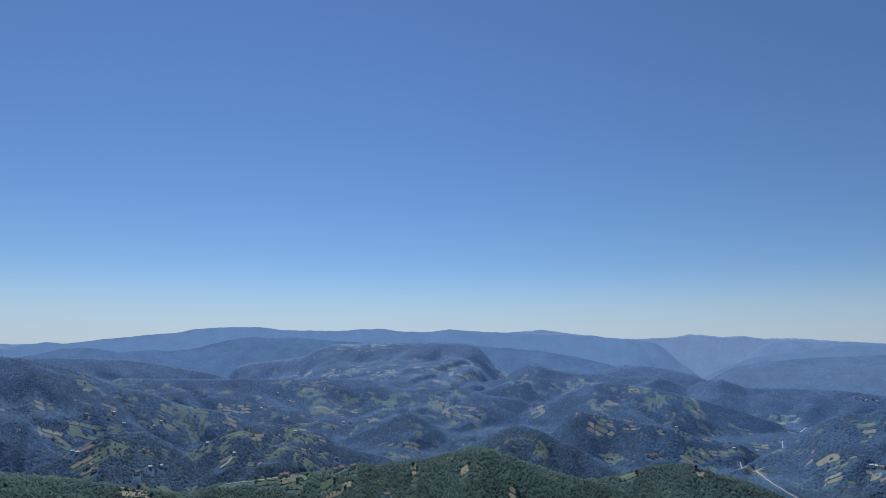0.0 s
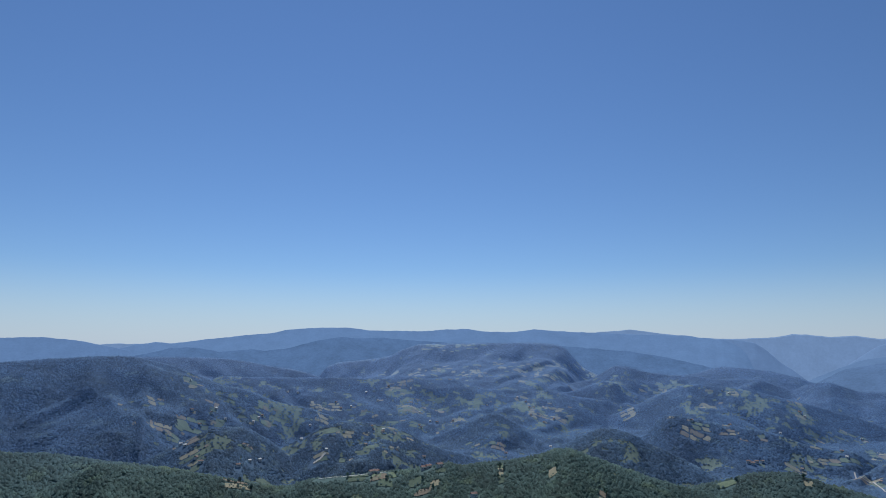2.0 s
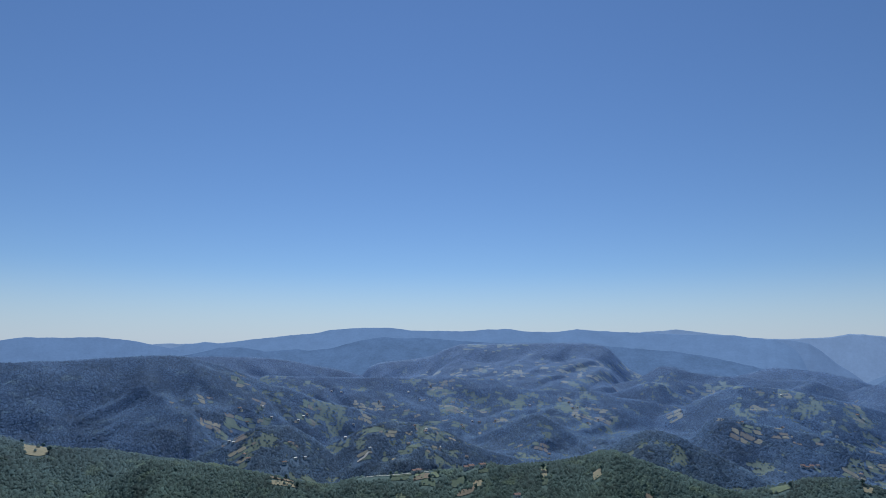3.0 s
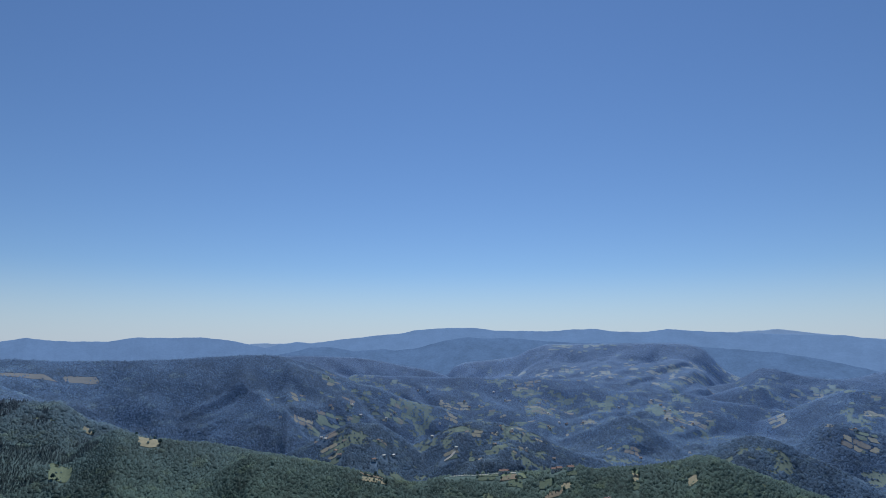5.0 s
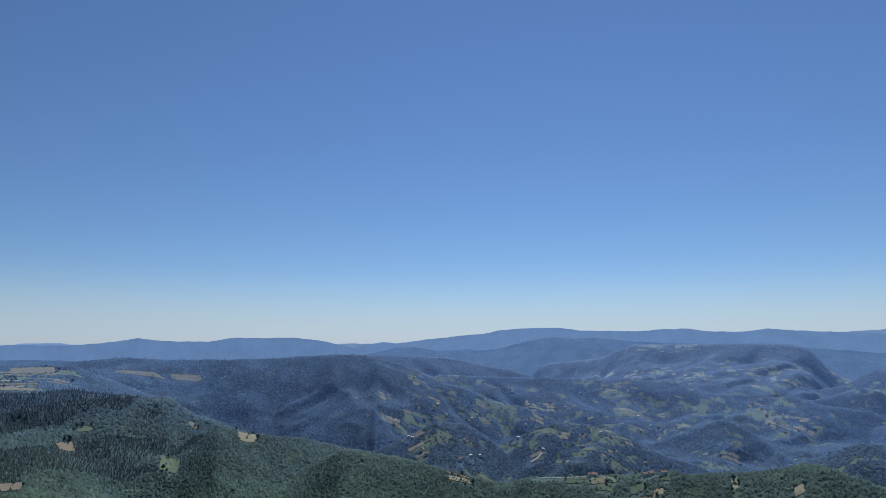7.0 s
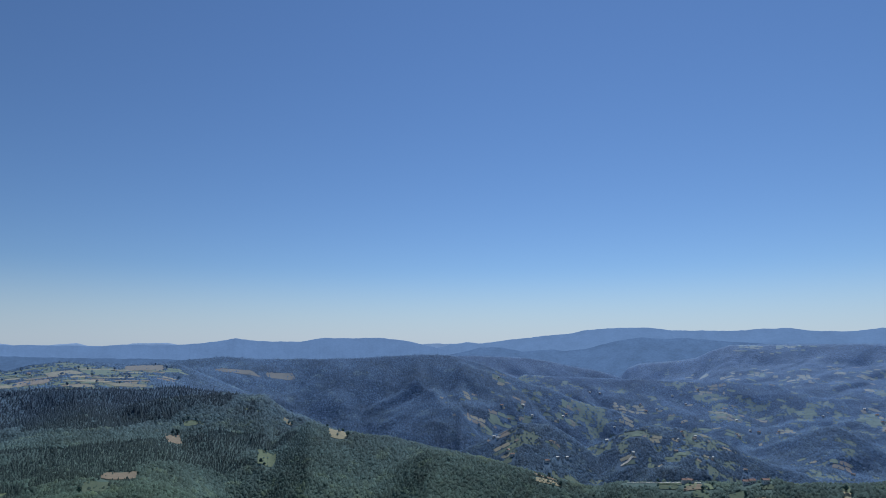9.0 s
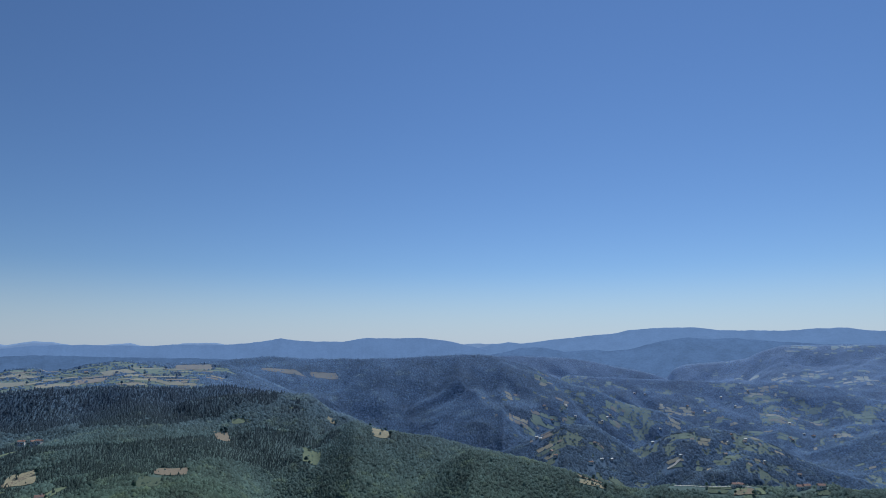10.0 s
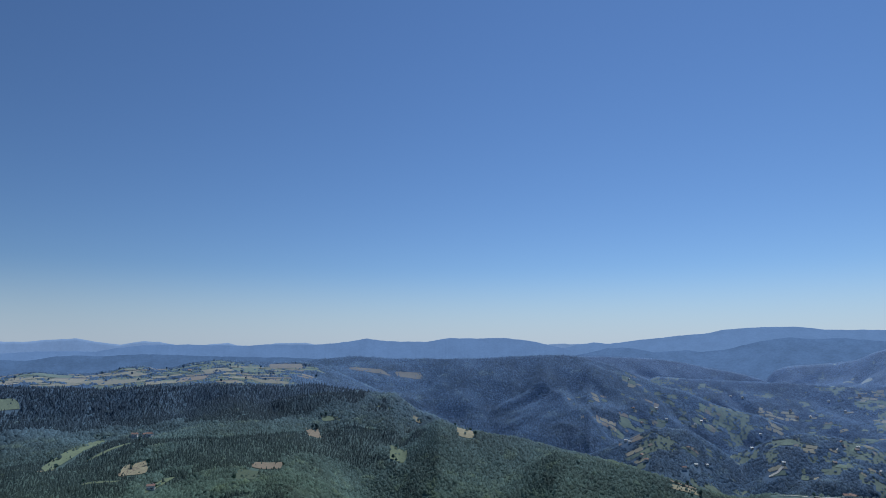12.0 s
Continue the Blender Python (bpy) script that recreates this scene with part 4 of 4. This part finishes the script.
def build_woods():
    rng, prng = np.random.RandomState(8), random.Random(8)
    simple = [crown(prng, 4) for _ in range(12)]
    tops = [low_crown(prng) for _ in range(8)]
    pines = [pine(prng) for _ in range(5)]
    # Distances from and to, spacing, shapes, crown radius, height for radius, how far up the crowns stand, how much
    # their shading is softened, and how far they tilt with the slope.
    plan = [(690, 1250, 3.5, simple, 2.3, 1.0, 1.6, 0.52, 0.25), (1250, 1600, 4.2, simple, 2.9, 0.9, 1.3, 0.56, 0.4), (1600, 2050, 4.4, simple, 3.1, 0.8, 0.9, 0.62, 0.5),
            (2050, 2450, 4.5, tops, 3.2, 0.95, 0.7, 0.58, 0.6), (2450, 3000, 4.9, tops, 3.4, 0.85, 0.7, 0.58, 0.7), (3000, 3500, 5.5, tops, 3.8, 0.65, 0.5, 0.62, 0.8), (3500, 3950, 6.4, tops, 4.3, 0.45, 0.4, 0.7, 0.9)]
    for k, (lo, hi, spacing, shapes, radius, tall, lift, soften, follow) in enumerate(plan):
        pa, pr = scatter(rng, spacing, lo, hi)
        z = height(pa, pr)
        i, j, _, _ = at_grid(pa, pr)
        seen = (z + 16 - EYE) / pr > np.minimum(horizon[i, np.maximum(j - 3, 0)], horizon[i + 1, np.maximum(j - 3, 0)])
        seen &= (z + 14 - EYE) / pr > math.tan(radians(-14.2))
        keep = seen & (rng.rand(len(pa)) < 0.95) & (cover(pa, pr) | (rng.rand(len(pa)) < 0.16)) & ~(in_field(pa, pr) & (rng.rand(len(pa)) > 0.05)) & ~near_road(pa, pr) & ~near_house(pa, pr)
        pa, pr, z = pa[keep], pr[keep], z[keep]
        x, y = pr * np.sin(pa), pr * np.cos(pa)
        deg, up = np.degrees(pa) + 12 * (fractal(x, y, 60, 66, 2) - 0.5), np.degrees(np.arctan((z - EYE) / pr)) + 1.6 * (fractal(x, y, 120, 68, 3) - 0.5)
        # Pine plantations: below the plateau, and in stands on the near slopes.
        # The last patch of dark pines is added to imitate a shaded hollow.
        pines_or_shaded = (deg < -54) & (up < -3.6) & (up > -7.2 + 0.03 * (deg + 80)) | (deg < -49) & (up < -8) & (fractal(x, y, 200, 61, 3) > np.where((deg > -67) & (deg < -57.5), 0.43, 0.57)) | (np.abs(deg + 56.5) < 2.2) & (np.abs(up + 5.9) < 0.7)
        conifer = pines_or_shaded & (pr < 1600) & (rng.rand(len(pr)) < 0.95)
        for chosen, what in ((~conifer, False), (conifer, True)):
            if not chosen.any():
                continue
            if what:
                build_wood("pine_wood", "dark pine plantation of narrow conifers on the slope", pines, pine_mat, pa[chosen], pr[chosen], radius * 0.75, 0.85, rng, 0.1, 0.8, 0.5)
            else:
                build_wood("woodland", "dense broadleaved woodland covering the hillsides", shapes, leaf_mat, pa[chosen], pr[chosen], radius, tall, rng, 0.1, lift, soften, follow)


build_woods()

# ---- houses ----

wall_mat = plain("plaster_wall", (0.75, 0.72, 0.66))
roof_mats = [plain("red_roof_tiles", (0.31, 0.195, 0.148)), plain("weathered_roof_tiles", (0.34, 0.25, 0.20)), plain("pale_sheet_roof", (0.62, 0.60, 0.56), 0.5)]
roof_words = ["a red tiled", "a weathered brown tiled", "a pale sheet metal"]
door_mat = plain("brown_door", (0.16, 0.09, 0.05))
glass_mat = plain("window_glass", (0.05, 0.06, 0.08), 0.2)


def part(name, bm, mat, parent, label=""):
    me = bpy.data.meshes.new(name)
    bm.to_mesh(me)
    bm.free()
    me.materials.append(mat)
    ob = new(name, me)
    ob.parent = parent
    return tagged(ob, label)


def box(lo, hi):
    bm = bmesh.new()
    bmesh.ops.create_cube(bm, size=1)
    for v in bm.verts:
        v.co = [lo[k] + (v.co[k] + 0.5) * (hi[k] - lo[k]) for k in range(3)]
    return bm


def gable(l, w, z0, h, over):
    bm = bmesh.new()
    l, w = l / 2 + over, w / 2 + over
    lower = [bm.verts.new(p) for p in ((-l, -w, z0), (l, -w, z0), (l, w, z0), (-l, w, z0))]
    upper = [bm.verts.new(p) for p in ((-l, -w, z0 + 0.25), (l, -w, z0 + 0.25), (l, w, z0 + 0.25), (-l, w, z0 + 0.25))]
    a, b = bm.verts.new((-l, 0, z0 + h)), bm.verts.new((l, 0, z0 + h))
    bm.faces.new(lower[::-1])
    for k in range(4):
        bm.faces.new((lower[k], lower[(k + 1) % 4], upper[(k + 1) % 4], upper[k]))
    bm.faces.new((upper[0], upper[1], b, a))
    bm.faces.new((upper[2], upper[3], a, b))
    bm.faces.new((upper[1], upper[2], b))
    bm.faces.new((upper[3], upper[0], a))
    return bm


def build_house(l, w, wall_h, kind):
    house = tagged(new("house"), "white plastered farmhouse with %s gable roof" % roof_words[kind], "house", "houses on the hills")
    part("wall", box((-l / 2, -w / 2, -2), (l / 2, w / 2, wall_h)), wall_mat, house)
    roof = part("roof", gable(l, w, wall_h, w * 0.38, 0.5), roof_mats[kind], house)
    part("chimney", box((l * 0.2, -0.4, wall_h + 0.5), (l * 0.2 + 0.8, 0.4, wall_h + w * 0.38 + 0.9)), wall_mat, roof)
    for k in range(3):
        for side in (-1, 1):
            x = (k - 1) * l * 0.3
            y = side * w / 2
            part("window", box((x - 0.6, y - 0.05, 1.0), (x + 0.6, y + 0.05, 2.4)), glass_mat, house)
    part("door", box((l * 0.15 - 0.5, -w / 2 - 0.06, 0), (l * 0.15 + 0.5, -w / 2 + 0.06, 2.1)), door_mat, house)
    return house


def place_houses():
    rng = random.Random(12)
    kinds = [build_house(10, 6.5, 4.2, 0), build_house(8.5, 6, 3.2, 1), build_house(7, 5.5, 3.4, 2)]
    for k, (az, el) in enumerate(HOUSES):
        red = el < -11 or -72.5 < az < -70
        kind = (1, 2, 0)[k] if k < 3 else 0 if red else rng.choice((1, 2, 2, 0))
        h = kinds[kind] if k < 3 else copy_thing(kinds[kind], pose(0, 0, 0))
        put_house(h, az, el, rng)
    for x, y, half_l, half_w, turn, skew in [f for f in field_areas if 1450 < math.hypot(f[0], f[1]) < 2700 and f[0] > -0.6 * f[1]][::8]:
        side = half_l * rng.choice((-0.8, 0.8))
        px, py = x + side * math.cos(turn) - half_w * math.sin(turn), y + side * math.sin(turn) + half_w * math.cos(turn)
        copy_thing(kinds[rng.choice((1, 2, 2, 0))], pose(px, py, float(height(math.atan2(px, py), math.hypot(px, py))[0]) + 1, 0, 0, rng.uniform(0, 180)))


def put_house(h, az, el, rng):
    r = near_ground(az, el) or 1500
    a = radians(az)
    z = float(height(a, r)[0])
    h.matrix_basis = pose(r * math.sin(a), r * math.cos(a), z + 1, 0, 0, rng.uniform(-40, 40) - az)


place_houses()


# ---- single trees ----
bark_mat = plain("bark", (0.16, 0.12, 0.09), 0.95, 3.0)
lone_leaf_mat = leaf_material("lone_tree_foliage", (1.0, 1.0, 0.95), 1.35, 1.0, 0.5)


def build_tree(rng, tall):
    """A broadleaved tree: a tapered trunk with limbs, and a crown of many small clumps."""
    tree = tagged(new("tree"), "broadleaved tree with a rounded green crown beside a field", "tree", "trees beside the fields")
    bm = bmesh.new()

    def limb(a, b, ra, rb):
        way = Vector(b) - Vector(a)
        turn = way.to_track_quat("Z", "Y").to_matrix().to_4x4()
        bmesh.ops.create_cone(bm, segments=6, radius1=ra, radius2=rb, depth=way.length, matrix=Matrix.Translation((Vector(a) + Vector(b)) / 2) @ turn)

    fork = tall * 0.35
    limb((0, 0, -0.8), (0, 0, fork), tall * 0.035, tall * 0.024)
    for k in range(4):
        a = 1.57 * k + rng.uniform(-0.4, 0.4)
        limb((0, 0, fork * 0.9), (math.cos(a) * tall * 0.2, math.sin(a) * tall * 0.2, tall * rng.uniform(0.55, 0.7)), tall * 0.018, tall * 0.006)
    part("trunk", bm, bark_mat, tree)
    bm = bmesh.new()
    for k in range(16):
        a, h = rng.uniform(0, 6.283), rng.uniform(0, 1)
        spread = tall * 0.30 * math.sqrt(max(0.05, 1 - (h * 1.9 - 0.9) ** 2)) * rng.uniform(0.5, 1.0)
        size = tall * rng.uniform(0.10, 0.17)
        at = Matrix.Translation((spread * math.cos(a), spread * math.sin(a), tall * (0.42 + 0.48 * h)))
        made = bmesh.ops.create_icosphere(bm, subdivisions=1, radius=size, matrix=at)
        for v in made["verts"]:
            v.co += Vector((rng.uniform(-1, 1), rng.uniform(-1, 1), rng.uniform(-1, 1))) * size * 0.3
    part("crown", bm, lone_leaf_mat, tree)
    return tree


ORCHARDS = [(-25.61, -11.98, 5, 7, 6.0), (-9.19, -12.26, 5, 7, 6.0), (-7.35, -12.07, 4, 7, 6.0)]


def place_trees():
    rng = random.Random(31)
    kinds = [build_tree(rng, t) for t in (9.0, 7.5, 11.0)]
    spots = []
    for x, y, half_l, half_w, turn, skew in list(field_areas):
        far, deg = math.hypot(x, y), math.degrees(math.atan2(x, y))
        many = 1 if far < 1150 else 3 if far < 1450 else rng.randint(0, 1) if deg < -57 else 0
        for _ in range(many):
            u, v = rng.choice(((rng.uniform(-0.9, 0.9), rng.choice((-1.05, 0.95))), (rng.choice((-1.05, 1.05)), rng.uniform(-0.9, 0.9))))
            a, b = half_l * (u + skew * v), half_w * v
            px, py = x + a * math.cos(turn) - b * math.sin(turn), y + a * math.sin(turn) + b * math.cos(turn)
            spots.append((math.atan2(px, py), math.hypot(px, py), rng.uniform(0.6, 1.1)))
    for az, el, across, along, gap in ORCHARDS:
        r = on_ground(az, el)
        for i in range(across):
            for j in range(along):
                pr = r + (j - along / 2) * gap * 1.4
                spots.append((radians(az) + (i - across / 2) * gap / r + 0.4 * gap / r * j, pr, rng.uniform(0.26, 0.36)))
    for k, (pa, pr, size) in enumerate(spots):
        m = pose(pr * math.sin(pa), pr * math.cos(pa), float(height(pa, pr)[0]) + 0.3, 0, 0, rng.uniform(0, 360)) @ Matrix.Scale(size, 4)
        if k < 3:
            kinds[k].matrix_basis = m
        else:
            tree = copy_thing(kinds[rng.randrange(3)], pose(0, 0, 0))
            tree.matrix_basis = m


place_trees()
